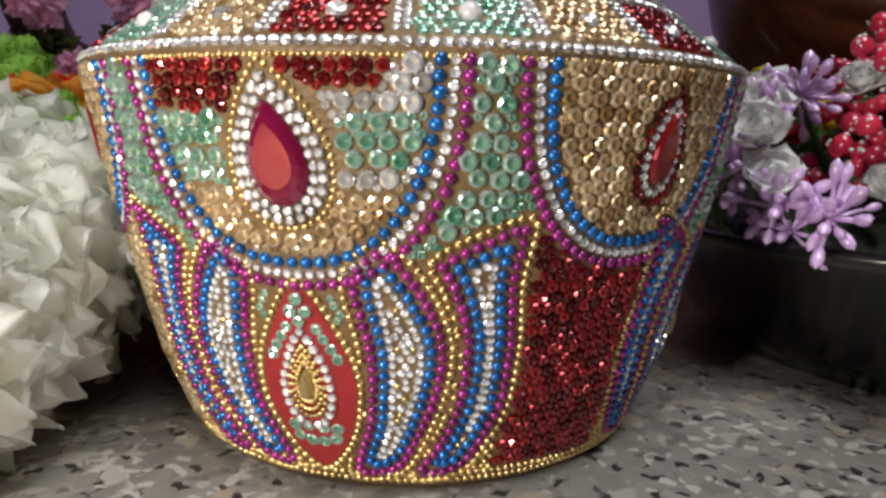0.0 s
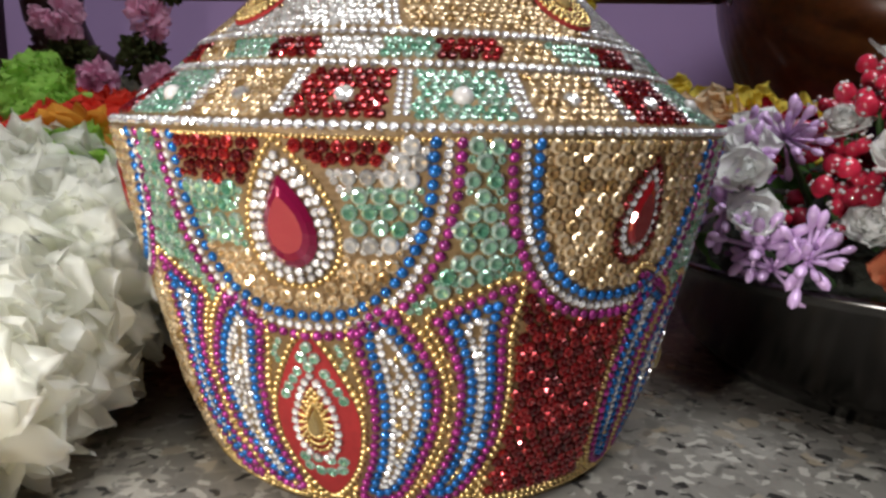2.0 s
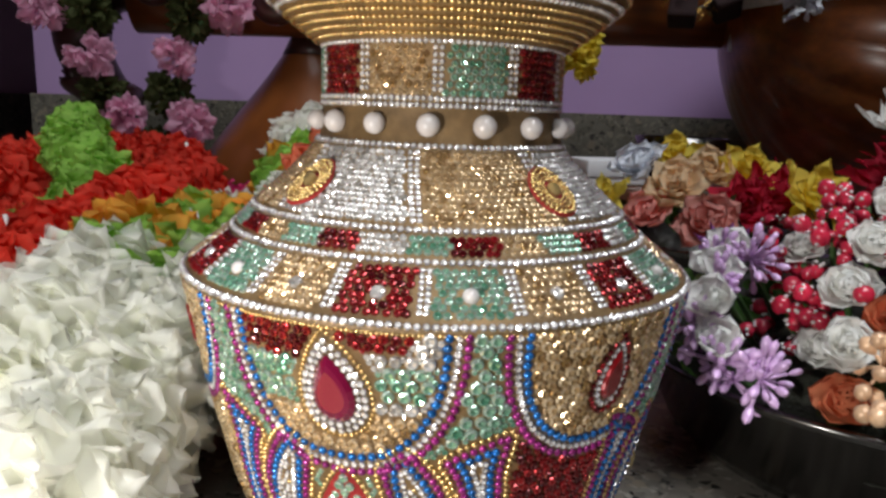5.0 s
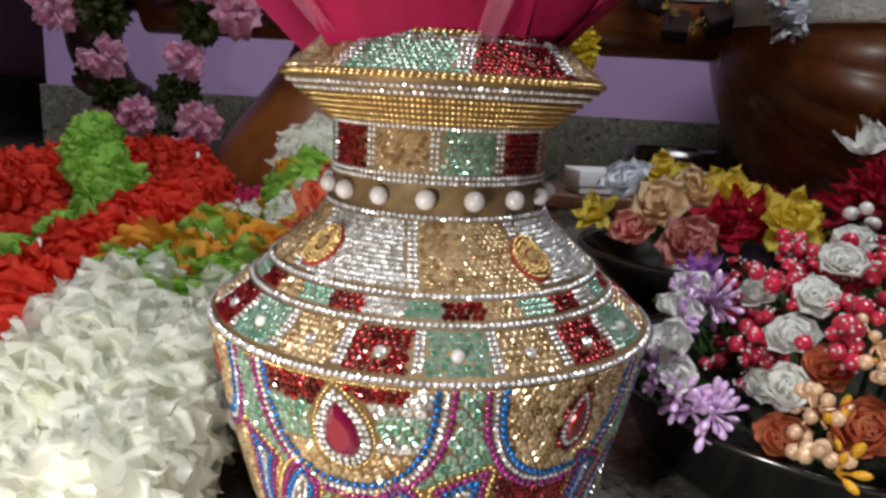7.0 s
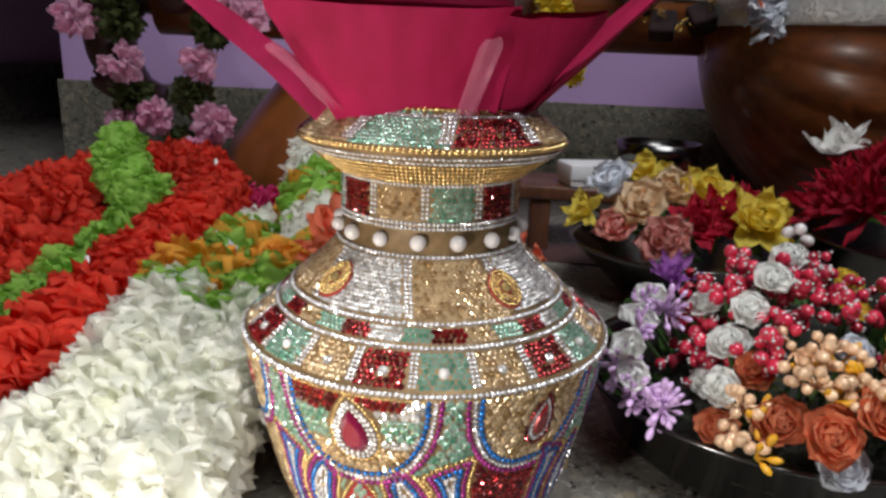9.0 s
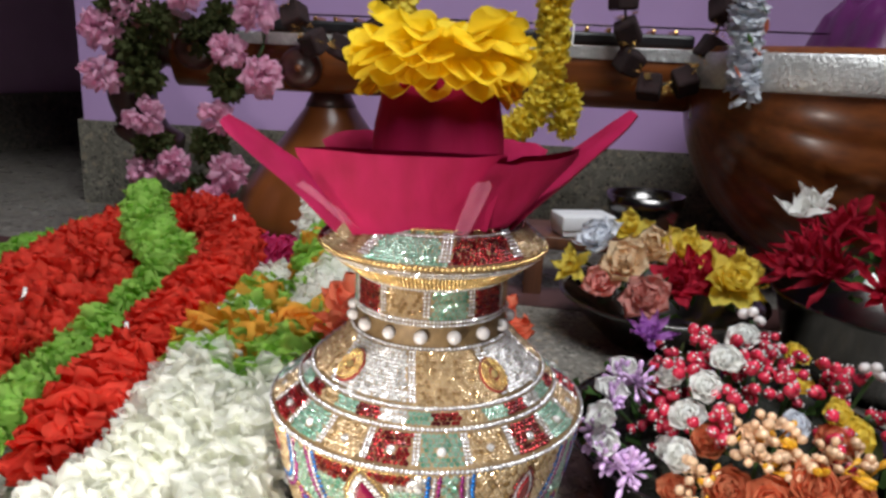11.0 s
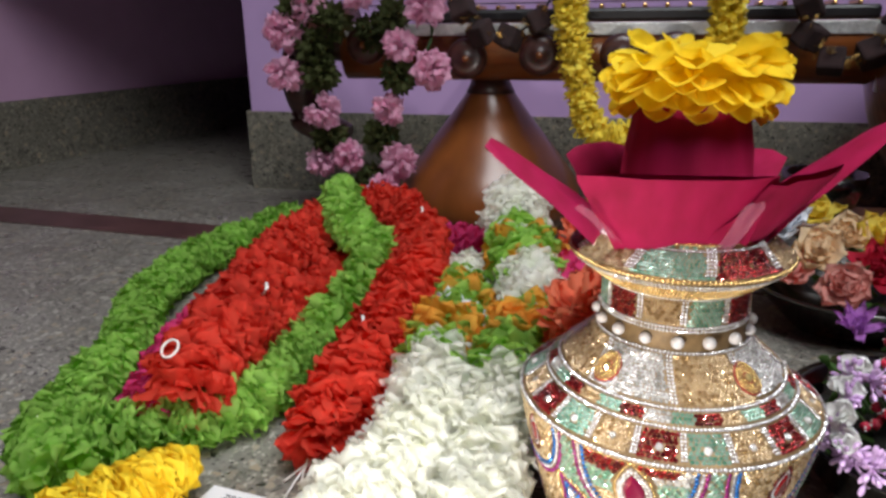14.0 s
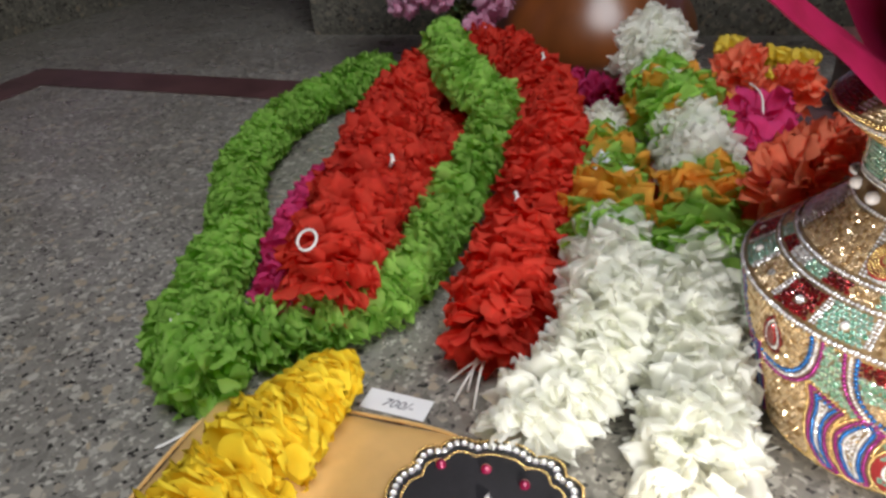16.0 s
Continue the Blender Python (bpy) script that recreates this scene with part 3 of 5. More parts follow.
def belly_kind(deg, z):
    for c, large in scallops:
        d = wrap(deg - c)
        a, b = (19.0, 39) if large else (17.2, 35)
        if abs(d) > a + 5:
            continue
        if (abs(d) / a) ** 2.4 + ((99.5 - z) / b) ** 2.4 < 1:
            if not large:
                return "amber_stone"
            q = z - 0.3 * d
            if abs(d) < 11 and z > 99:
                return None
            if d < 0:
                return "red_stone" if z > 90 else "green_stone" if z > 74 else "amber_stone"
            return "red_stone" if q > 91.5 and d < 14 else "clear_stone" if q > 86.5 else "green_stone" if q > 76 else "clear_stone" if q > 71.5 else "amber_stone"
        if (abs(d) / (a + 4.6)) ** 2.4 + ((99.5 - z) / (b + 6.6)) ** 2.4 < 1:
            return None
    for c in CLUSTERS:
        d = wrap(deg - c)
        if abs(d) < 33.5:
            for poly in petal_outlines[CLUSTERS.index(c) * 5:CLUSTERS.index(c) * 5 + 5]:
                if inside(c + d, z, poly):
                    return None
            return "green_stone" if z > 45 else None
    return ("red_stone" if deg > 0 and deg < 75 or deg < -105 else "amber_stone") if z < 68 else "green_stone"


grid = {}


def note(p, r):
    grid.setdefault((int(p.x // 0.005), int(p.y // 0.005), int(p.z // 0.005)), []).append((p, r))


def free(p, r, slack=0.72):
    k = (int(p.x // 0.005), int(p.y // 0.005), int(p.z // 0.005))
    for dx in (-1, 0, 1):
        for dy in (-1, 0, 1):
            for dz in (-1, 0, 1):
                for q, s in grid.get((k[0] + dx, k[1] + dy, k[2] + dz), ()):
                    if (p - q).length < (r + s) * slack:
                        return False
    return True


def drop_zone(deg, z):
    """Inside the outline of one of the large drops."""
    for c, large in scallops:
        d = wrap(deg - c) * MM * 1.1
        if large and (d / 13.2) ** 2 + ((z - 81) / 15.8) ** 2 < 1:
            return True
        if not large and ((d - 2.5) / 8.0) ** 2 + ((z - 83) / 12) ** 2 < 1:
            return True
    return False


def fill(z0, z1, radius, kind_of, pitch=1.0, radii=()):
    s, row, count, held = arc_of(z0), 0, 0, 0.0
    while s < arc_of(z1):
        z = float(np.interp(s, ARC, PROFILE[:, 0]))
        r = float(np.interp(s, ARC, PROFILE[:, 1]))
        if abs(r - held) > 0.1 * r:
            held, count = r, int(2 * math.pi * r / (2 * radius * pitch))
        for i in range(count):
            deg = (i + 0.5 * (row % 2)) * 360 / count - 180 + rng.gauss(0, 0.12)
            kind = kind_of(deg, z * 1000)
            if kind:
                p, _ = on_pot(deg, s)
                rad = dict(radii).get(kind, radius)
                if free(p, rad):
                    stick(kind, deg, s + rng.gauss(0, radius * 0.08), rad)
                    note(p, rad)
        s += radius * 2 * pitch * 0.88
        row += 1


heart_reach = [(min(d for d, _ in h), max(d for d, _ in h), h) for h in hearts]


def in_heart(deg, z):
    return any(lo < d < hi and inside(d, z, h) for lo, hi, h in heart_reach for d in (deg, deg - 360, deg + 360))


for item in placed:
    note(item[1], item[3])
fill(0.006, 0.0995, 0.0021, lambda d, z: None if drop_zone(d, z) or belly_kind(d, z) not in ("green_stone", "clear_stone") else belly_kind(d, z))
fill(0.006, 0.0995, 0.0018, lambda d, z: None if drop_zone(d, z) or belly_kind(d, z) != "amber_stone" else "amber_stone", 0.95)
fill(0.006, 0.0995, 0.0016, lambda d, z: None if drop_zone(d, z) or belly_kind(d, z) != "red_stone" else "red_stone", 0.94)
fill(0.008, 0.068, 0.00105, lambda d, z: "rhinestone" if in_heart(d, z) else None)
# small stones in the gaps that are left
fill(0.006, 0.0995, 0.001, lambda d, z: None if drop_zone(d, z) else belly_kind(d, z), 1.0)
fill(0.0055, 0.050, 0.0009, lambda d, z: "gold_bead" if any(abs(wrap(d - c)) < 33 for c in CLUSTERS) and not any(abs(wrap(d - c)) < 8.8 and z < 55 for c in CLUSTERS) else None, 1.0)

# shoulder: rows of rhinestones, chequered bands between them
for z, rad in ((0.1022, 0.00125), (0.1160, 0.0012), (0.1238, 0.0012), (0.1470, 0.00115), (0.1600, 0.00105), (0.1622, 0.00105), (0.1800, 0.001)):
    ring_row("rhinestone", z, rad, 0.0003)
ring_row("gold_bead", 0.1000, 0.0007)


def fence(z0, z1, edges, cols=1, slant=0.0, radius=0.00105):
    """Upright rows of rhinestones between the fields of a band."""
    s0, s1 = arc_of(z0), arc_of(z1)
    for e in edges:
        count = int((s1 - s0) / (radius * 2))
        for i in range(count):
            s = s0 + (i + 0.5) * (s1 - s0) / count
            r = float(np.interp(s, ARC, PROFILE[:, 1]))
            for c in range(cols):
                deg = e + slant * (i / count - 0.5) + math.degrees((c - (cols - 1) / 2) * radius * 2 / r)
                stick("rhinestone", deg, s, radius)


CELL = 360 / 21
fence(0.1045, 0.1148, [i * CELL for i in range(21)], 2, 0, 0.001)
for i in range(21):
    stick("pearl" if i % 3 == 0 else "clear_stone", (i + 0.5) * CELL, arc_of(0.1088), 0.0024)
fence(0.1255, 0.146, [-6 + 45 * i for i in range(8)], 2, -5)
fence(0.1640, 0.1790, [-65.4 + 32.72 * i for i in range(11)], 2)
fence(0.2005, 0.2125, [-30 + 40 * i for i in range(9)], 3, 4)
for z, rad, kind in ((0.1822, 0.001, "gold_bead"), (0.1842, 0.001, "gold_bead"), (0.1862, 0.001, "gold_bead"), (0.1882, 0.001, "gold_bead"), (0.1902, 0.001, "gold_bead"),
                     (0.1924, 0.00115, "rhinestone"), (0.1948, 0.00115, "rhinestone"), (0.1978, 0.00135, "gold_bead"), (0.2132, 0.00125, "gold_bead")):
    ring_row(kind, z, rad, 0.0003)
ring_row("rhinestone", 0.2108, 0.0009)
for i in range(16):
    stick("pearl", -3 + 22.5 * i, arc_of(0.1537), 0.0037, 0.0017)
PENDANTS = (-43, 40, 128, 218)
pendant_hold = []
for c in PENDANTS:
    s0 = arc_of(0.1335)
    r = float(np.interp(s0, ARC, PROFILE[:, 1]))

    def oval(k, n, off=0.0, c=c, s0=s0, r=r):
        return [(c + math.degrees(k * 6.6e-3 * math.cos(2 * math.pi * (i + off) / n) / r), s0 + k * 8.4e-3 * math.sin(2 * math.pi * (i + off) / n)) for i in range(n)]

    for k, n_b, rad in ((1.08, 30, 0.0009), (0.86, 30, 0.0008), (0.68, 30, 0.0006), (0.52, 26, 0.0006)):
        for d, s in oval(k, n_b):
            stick("gold_bead", d, s, rad, 0.0018)
    verts, faces = [], []
    for k, lift in ((1.25, 0.0008), (1.25, 0.0013), (0.0, 0.0014)):
        verts += [on_pot(d, s, lift)[0] for d, s in oval(k, 20)]
    for i in range(2):
        faces += [(i * 20 + j, i * 20 + (j + 1) % 20, i * 20 + 20 + (j + 1) % 20, i * 20 + 20 + j) for j in range(20)]
    put("pendant_backing", mesh_of("pendant_backing", verts, faces, M_FELT_RED), pot, label="red felt oval under a gold pendant")
    verts, faces = [], []
    for k, lift in ((0.34, 0.0012), (0.33, 0.0026), (0.18, 0.0038)):
        verts += [on_pot(d, s, lift)[0] for d, s in oval(k, 10)]
    for i in range(2):
        faces += [(i * 10 + j, i * 10 + (j + 1) % 10, i * 10 + 10 + (j + 1) % 10, i * 10 + 10 + j) for j in range(10)]
    faces.append(tuple(range(20, 30)))
    put("topaz_drop", mesh_of("topaz_drop", verts, faces, M_TOPAZ, False), pot, label="amber glass stone in a gold pendant")
    pendant_hold += [(on_pot(d, s)[0], 0.0028) for d, s in oval(0.75, 10)] + [(on_pot(c, s0)[0], 0.003)]
grid.clear()
for item in placed:
    if item[5] > arc_of(0.099):
        note(item[1], item[3])
for p, r in pendant_hold:
    note(p, r)
TRI = ("amber_stone", "red_stone", "green_stone")
fill(0.1048, 0.1150, 0.0014, lambda d, z: TRI[int((d + 360 + CELL * 2) // CELL) % 3])
fill(0.1168, 0.1230, 0.0013, lambda d, z: ("red_stone", "clear_stone" if int((d + 387) // 32.7) % 2 else "amber_stone", "green_stone")[int((d + 387) // (360 / 33)) % 3])
fill(0.1248, 0.1462, 0.00125, lambda d, z: "amber_stone" if int((d + 366 + (z - 136) * 0.25) // 45) % 2 == 0 else "clear_stone")
fill(0.1642, 0.1792, 0.0013, lambda d, z: ("red_stone", "amber_stone", "green_stone")[int((d + 65.4) // 32.72) % 3])
fill(0.2000, 0.2125, 0.0012, lambda d, z: ("green_stone", "red_stone", "amber_stone")[int((d + 390) // 40) % 3])

# the stones nearest the front are pieces of their own, those round the sides and back one mesh for each kind
for kind, ((verts, faces), material, smooth, facet, flat) in SHAPES.items():
    mine = sorted((abs(wrap(i[4] + 4)), n_i) for n_i, i in enumerate(placed) if i[0] == kind)
    single = mesh_of(kind, verts, faces, material, smooth, facet, len(faces), flat)
    for _, n_i in mine[:260]:
        _, p, nrm, rad, _, _ = placed[n_i]
        put(kind, single, pot, facing(p, nrm, rad, rng.uniform(0, 6.28)))
    rest = mine[260:]
    if not rest:
        continue
    base = np.array(verts)
    nv, all_v, all_f = len(verts), [], []
    for count, (_, n_i) in enumerate(rest):
        _, p, nrm, rad, _, _ = placed[n_i]
        m = np.array(facing(p, nrm, rad, rng.uniform(0, 6.28)))
        all_v.append(base @ m[:3, :3].T + m[:3, 3])
        all_f += [tuple(a + count * nv for a in fc) for fc in faces]
    ob = put(kind + "_field", mesh_of(kind + "_field", np.vstack(all_v), all_f, material, smooth, facet, len(faces), flat), pot)
    tagged(ob, "close-set small stones round the sides and back", kind="stuff")

# ---- cloth flowers ----


def petal(length, width, cup=0.25, curl=0.3, point=0.0, rows=5, wave=0.0, seed=0):
    """verts and faces of one round-tipped, rippled petal from the origin along +x, its face up."""
    verts, faces = [], []
    rr = random.Random(seed)
    ph, ph2, skew = rr.uniform(0, 6), rr.uniform(0, 6), rr.uniform(-0.12, 0.12)
    for i in range(rows + 1):
        t = 1 - (1 - i / rows) ** 1.5
        w = width * 0.5 * min(1.0, 0.2 + 1.5 * t) * (math.sqrt(max(0.0, 1 - ((t - 0.5) / 0.5) ** 4)) if t > 0.5 else 1.0) * (1 - point * t ** 2)
        for j in (-1, -0.5, 0, 0.5, 1):
            x = length * t * (1 - 0.2 * j * j * t)
            z = cup * j * j * w + curl * length * t * t + wave * length * (math.sin(ph + 5 * t + j * 1.7) + 1.3 * t * abs(j) * math.sin(ph2 + 7 * t + j * 2.6))
            verts.append((x, j * w + skew * length * t * t, z))
    for i in range(rows):
        for j in range(4):
            a = i * 5 + j
            faces.append((a, a + 1, a + 6, a + 5))
    return verts, faces


def sewn(items):
    """Petals joined at one stitched heart."""
    all_v, all_f = [Vector((0, 0, 0))], []
    for verts, faces, m in items:
        base = len(all_v)
        all_v += [m @ Vector(v) for v in verts]
        all_f += [tuple(a + base for a in fc) for fc in faces] + [(0, base + k, base + k + 1) for k in range(4)]
    return all_v, all_f


def bloom_shape(radius, count, width, seed, spread=0.75, curl=0.3, wave=0.06, point=0.0, twist=0.6):
    """A fluffy strung bloom: petals all round the string (z), reaching out to radius."""
    r = random.Random(seed)
    items = []
    for i in range(count):
        a = i * 2.39996 + r.uniform(-0.3, 0.3)
        lift = r.uniform(-1, 1) * spread
        root = radius * r.uniform(0.2, 0.42)
        ln = radius * r.uniform(0.92, 1.1) - root
        v, f = petal(ln, width * r.uniform(0.8, 1.25), r.uniform(-0.3, 0.45), curl * r.uniform(-1.2, 1.6), point, 6, wave, r.random())
        m = Matrix.Rotation(a, 4, "Z") @ Matrix.Rotation(-lift, 4, "Y") @ Matrix.Translation((root, 0, 0)) @ Matrix.Rotation(r.uniform(-twist, twist), 4, "X") @ Matrix.Rotation(r.uniform(-0.3, 0.3), 4, "Y")
        items.append((v, f, Matrix.Translation((0, 0, lift * radius * 0.2)) @ m))
    return sewn(items)


def bloom_meshes(name, material, radius, count, width, variants=3, **kw):
    return [mesh_of(name, *bloom_shape(radius, count, width, 11 + 7 * k, **kw), material) for k in range(variants)]


def aim(p, d, spin=0.0, scale=1.0):
    return Matrix.Translation(p) @ Vector(d).to_track_quat("Z", "Y").to_matrix().to_4x4() @ Matrix.Rotation(spin, 4, "Z") @ Matrix.Scale(scale, 4)


def string_blooms(parent, part_name, path, step, meshes, pick=None, grow=None, seed=1):
    """Blooms threaded along a path; pick(k) names the mesh list for the share k of the way, grow(k) its size."""
    r = random.Random(seed)
    pts = even(spline(path, 10), step)
    for i, p in enumerate(pts):
        d = pts[min(i + 1, len(pts) - 1)] - pts[max(i - 1, 0)]
        k = i / (len(pts) - 1)
        group = pick(k) if pick else meshes
        put(part_name if not isinstance(group, tuple) else group[0], r.choice(group if not isinstance(group, tuple) else group[1]), parent,
            aim(p, d, r.uniform(0, 6.28), (grow(k) if grow else 1) * r.uniform(0.92, 1.08)))
    line = tube(spline(path, 6), 0.0012, 5)
    put("string", mesh_of("string", *line, M_THREAD), parent)


GREENS = bloom_meshes("green_bloom", P_GREEN, 0.0285, 50, 0.0155, spread=0.95, wave=0.08, point=-0.1)
REDS = bloom_meshes("red_bloom", P_RED, 0.035, 58, 0.0175, spread=0.95, wave=0.07, point=-0.1)
MAGENTAS = bloom_meshes("magenta_bloom", P_MAGENTA, 0.029, 50, 0.0175, spread=0.95)
WHITES = bloom_meshes("white_bloom", P_WHITE, 0.034, 84, 0.015, spread=1.1, curl=0.4, wave=0.06, point=-0.15, twist=0.8)
COOLS = bloom_meshes("cool_white_bloom", P_BLUEWHITE, 0.029, 56, 0.016, spread=1.0)
ORANGES = bloom_meshes("orange_bloom", P_ORANGE, 0.0395, 54, 0.018, spread=0.9)
BANDGREENS = bloom_meshes("green_band_bloom", P_GREEN, 0.0365, 52, 0.020, spread=0.9)
YELLOWS = bloom_meshes("yellow_bloom", P_YELLOW, 0.029, 32, 0.021, spread=0.8, wave=0.03, twist=0.4)
CORALS = bloom_meshes("coral_bloom", P_CORAL, 0.034, 86, 0.0135, spread=1.2, wave=0.08)
LEMONS = bloom_meshes("lemon_bloom", P_LEMON, 0.02, 40, 0.014, spread=1.2)
PINKS = bloom_meshes("pink_bloom", P_PINK, 0.03, 60, 0.014, spread=1.2, wave=0.08)
MOSSES = bloom_meshes("moss_bloom", P_DKGREEN, 0.031, 80, 0.010, spread=1.3, wave=0.08)
SMALLYELLOWS = bloom_meshes("yellow_frill", P_FRILL, 0.024, 50, 0.0115, spread=1.0, wave=0.08)
FARWHITES = bloom_meshes("white_frill", P_BLUEWHITE, 0.024, 44, 0.0145, spread=1.0)

green_garland = thing("green_garland", "apple-green cloth petal garland looped on the floor", "garland")
GREEN_PATH = [(-0.505, 0.60, 0.027), (-0.55, 0.50, 0.027), (-0.568, 0.40, 0.028), (-0.56, 0.30, 0.028), (-0.532, 0.205, 0.028), (-0.49, 0.12, 0.027), (-0.475, 0.045, 0.028), (-0.44, -0.012, 0.026), (-0.405, -0.008, 0.026),
              (-0.37, 0.01, 0.026), (-0.335, 0.045, 0.028), (-0.315, 0.10, 0.032), (-0.305, 0.165, 0.042), (-0.285, 0.225, 0.066), (-0.276, 0.275, 0.09), (-0.315, 0.31, 0.112), (-0.352, 0.385, 0.128)]
string_blooms(green_garland, "bloom", GREEN_PATH, 0.0125, GREENS, grow=lambda k: 1.25 if k < 0.05 else 1.0, seed=3)
string_blooms(green_garland, "bloom", [(-0.47, 0.0, 0.026), (-0.452, -0.035, 0.026), (-0.425, -0.055, 0.022)], 0.012, GREENS, seed=4)
v, f = tube(spline([(-0.42, -0.07, 0.004), (-0.427, -0.085, 0.002), (-0.44, -0.10, 0.0015)], 5), 0.0012, 5)
put("thread_end", mesh_of("thread_end", v, f, M_THREAD), green_garland, label="white cotton thread end")
v, f = lathe([(0.004, -0.0015), (0.005, 0.0), (0.004, 0.0015), (0.003, 0.0)], 14)
put("knot", mesh_of("knot", v, f, M_THREAD), green_garland, Matrix.Translation((-0.456, -0.026, 0.047)), "white thread knot")

red_garland = thing("red_garland", "scarlet cloth petal garland folded in two legs", "garland")
string_blooms(red_garland, "bloom", [(-0.365, 0.03, 0.055), (-0.365, 0.075, 0.063), (-0.37, 0.15, 0.07), (-0.38, 0.24, 0.078), (-0.38, 0.33, 0.085), (-0.36, 0.44, 0.092)], 0.015, REDS, grow=lambda k: 1.2 - 0.25 * abs(k - 0.25), seed=5)
string_blooms(red_garland, "bloom", [(-0.36, 0.44, 0.092), (-0.31, 0.47, 0.092), (-0.262, 0.40, 0.085), (-0.232, 0.30, 0.08), (-0.222, 0.20, 0.074), (-0.225, 0.11, 0.06), (-0.235, 0.055, 0.045), (-0.243, 0.02, 0.034)], 0.015, REDS, grow=lambda k: 1.0 + 0.12 * k, seed=6)
string_blooms(red_garland, "bloom", [(-0.345, 0.15, 0.04), (-0.335, 0.22, 0.045), (-0.33, 0.32, 0.05)], 0.017, REDS, seed=16)
string_blooms(red_garland, "magenta_bloom", [(-0.415, 0.075, 0.036), (-0.42, 0.13, 0.04), (-0.43, 0.19, 0.04)], 0.018, MAGENTAS, seed=7)
string_blooms(red_garland, "magenta_bloom", [(-0.405, 0.035, 0.03), (-0.395, 0.02, 0.03)], 0.02, MAGENTAS, seed=8)
string_blooms(red_garland, "magenta_bloom", [(-0.255, 0.47, 0.05), (-0.20, 0.45, 0.05), (-0.16, 0.44, 0.05)], 0.02, MAGENTAS, seed=9)
ring_v, ring_f = tube([(0.0075 * math.cos(a), 0.0075 * math.sin(a), 0) for a in np.linspace(0, 2 * math.pi, 20)], 0.0011, 6)
put("thread_ring", mesh_of("thread_ring", ring_v, ring_f, M_THREAD), red_garland, pose(-0.369, 0.016, 0.091, 40, -14, 0), "white thread ring")
for k, (x, y) in enumerate([(-0.27, -0.012), (-0.262, -0.03), (-0.248, -0.036), (-0.255, -0.02)]):
    v, f = tube(spline([(-0.243, 0.0, 0.02), ((x - 0.243) / 2, y / 2, 0.012 + 0.004 * k), (x, y, 0.0016)], 6), 0.0009, 5)
    put("thread_end", mesh_of("thread_end", v, f, M_THREAD), red_garland, label="white cotton thread end")
for p in ((-0.345, 0.135, 0.092), (-0.245, 0.36, 0.112), (-0.238, 0.09, 0.085)):
    v, f = tube([(0, 0, 0), (0.003, 0.002, 0.006), (0.001, 0.006, 0.009)], 0.0018, 5)
    put("knot", mesh_of("knot", v, f, M_THREAD), red_garland, Matrix.Translation(p), "white thread knot")


def banded(k):
    """Bands of a cream garland by share of the way from its far end."""
    for end, name, meshes in ((0.14, "white_bloom", WHITES), (0.2, "green_bloom", BANDGREENS), (0.25, "orange_bloom", ORANGES), (0.3, "green_bloom", BANDGREENS), (0.5, "white_bloom", WHITES),
                              (0.54, "green_bloom", BANDGREENS), (0.62, "orange_bloom", ORANGES), (0.7, "green_bloom", BANDGREENS), (1.01, "white_bloom", WHITES)):
        if k < end:
            return (name, meshes)


cream_garland = thing("cream_garland", "cream cloth flower garland with green and orange bands", "garland", group="cream garlands")
string_blooms(cream_garland, "white_bloom", [(-0.132, 0.385, 0.12), (-0.126, 0.34, 0.105), (-0.112, 0.27, 0.09), (-0.10, 0.20, 0.082), (-0.10, 0.12, 0.072), (-0.105, 0.065, 0.066), (-0.112, 0.01, 0.05), (-0.116, -0.04, 0.035), (-0.119, -0.085, 0.03)],
              0.0155, WHITES, pick=banded, grow=lambda k: 1.22 - 0.3 * min(1, k / 0.6) + 0.12 * k, seed=10)
cream_b = thing("cream_garland", "cream cloth flower garland with green and orange bands", "garland", group="cream garlands")


def banded_b(k):
    for end, name, meshes in ((0.2, "white_bloom", WHITES), (0.27, "green_bloom", BANDGREENS), (0.31, "orange_bloom", ORANGES), (0.35, "green_bloom", BANDGREENS), (0.42, "cool_white_bloom", COOLS),
                              (0.48, "green_bloom", BANDGREENS), (0.55, "orange_bloom", ORANGES), (0.63, "green_bloom", BANDGREENS), (1.01, "white_bloom", WHITES)):
        if k < end:
            return (name, meshes)


string_blooms(cream_b, "white_bloom", [(-0.178, 0.31, 0.05), (-0.178, 0.25, 0.055), (-0.172, 0.17, 0.062), (-0.17, 0.10, 0.066), (-0.164, 0.05, 0.064), (-0.166, 0.0, 0.052), (-0.184, -0.035, 0.036), (-0.205, -0.065, 0.03)],
              0.0155, WHITES, pick=banded_b, grow=lambda k: 1.08 - 0.05 * k, seed=11)

coral_garland = thing("coral_garland", "coral and magenta cloth flowers on a beaded string", "garland")
for p, grp, sc in (((-0.05, 0.37, 0.095), CORALS, 0.95), ((-0.005, 0.34, 0.09), CORALS, 0.85), ((-0.045, 0.29, 0.08), MAGENTAS, 1.25), ((-0.05, 0.22, 0.08), MAGENTAS, 1.2), ((-0.05, 0.085, 0.112), CORALS, 1.15),
                   ((-0.022, 0.14, 0.10), CORALS, 1.05), ((0.0, 0.19, 0.09), CORALS, 0.9), ((-0.10, 0.29, 0.04), CORALS, 0.7), ((-0.135, 0.36, 0.04), ORANGES, 0.8), ((-0.13, 0.22, 0.035), CORALS, 0.8), ((-0.135, 0.13, 0.03), CORALS, 0.9), ((0.045, 0.13, 0.09), CORALS, 1.0)):
    put("flower", random.Random(int(p[1] * 1000)).choice(grp), coral_garland, aim(p, (0.2, -0.5, 0.8), p[0] * 50, sc))
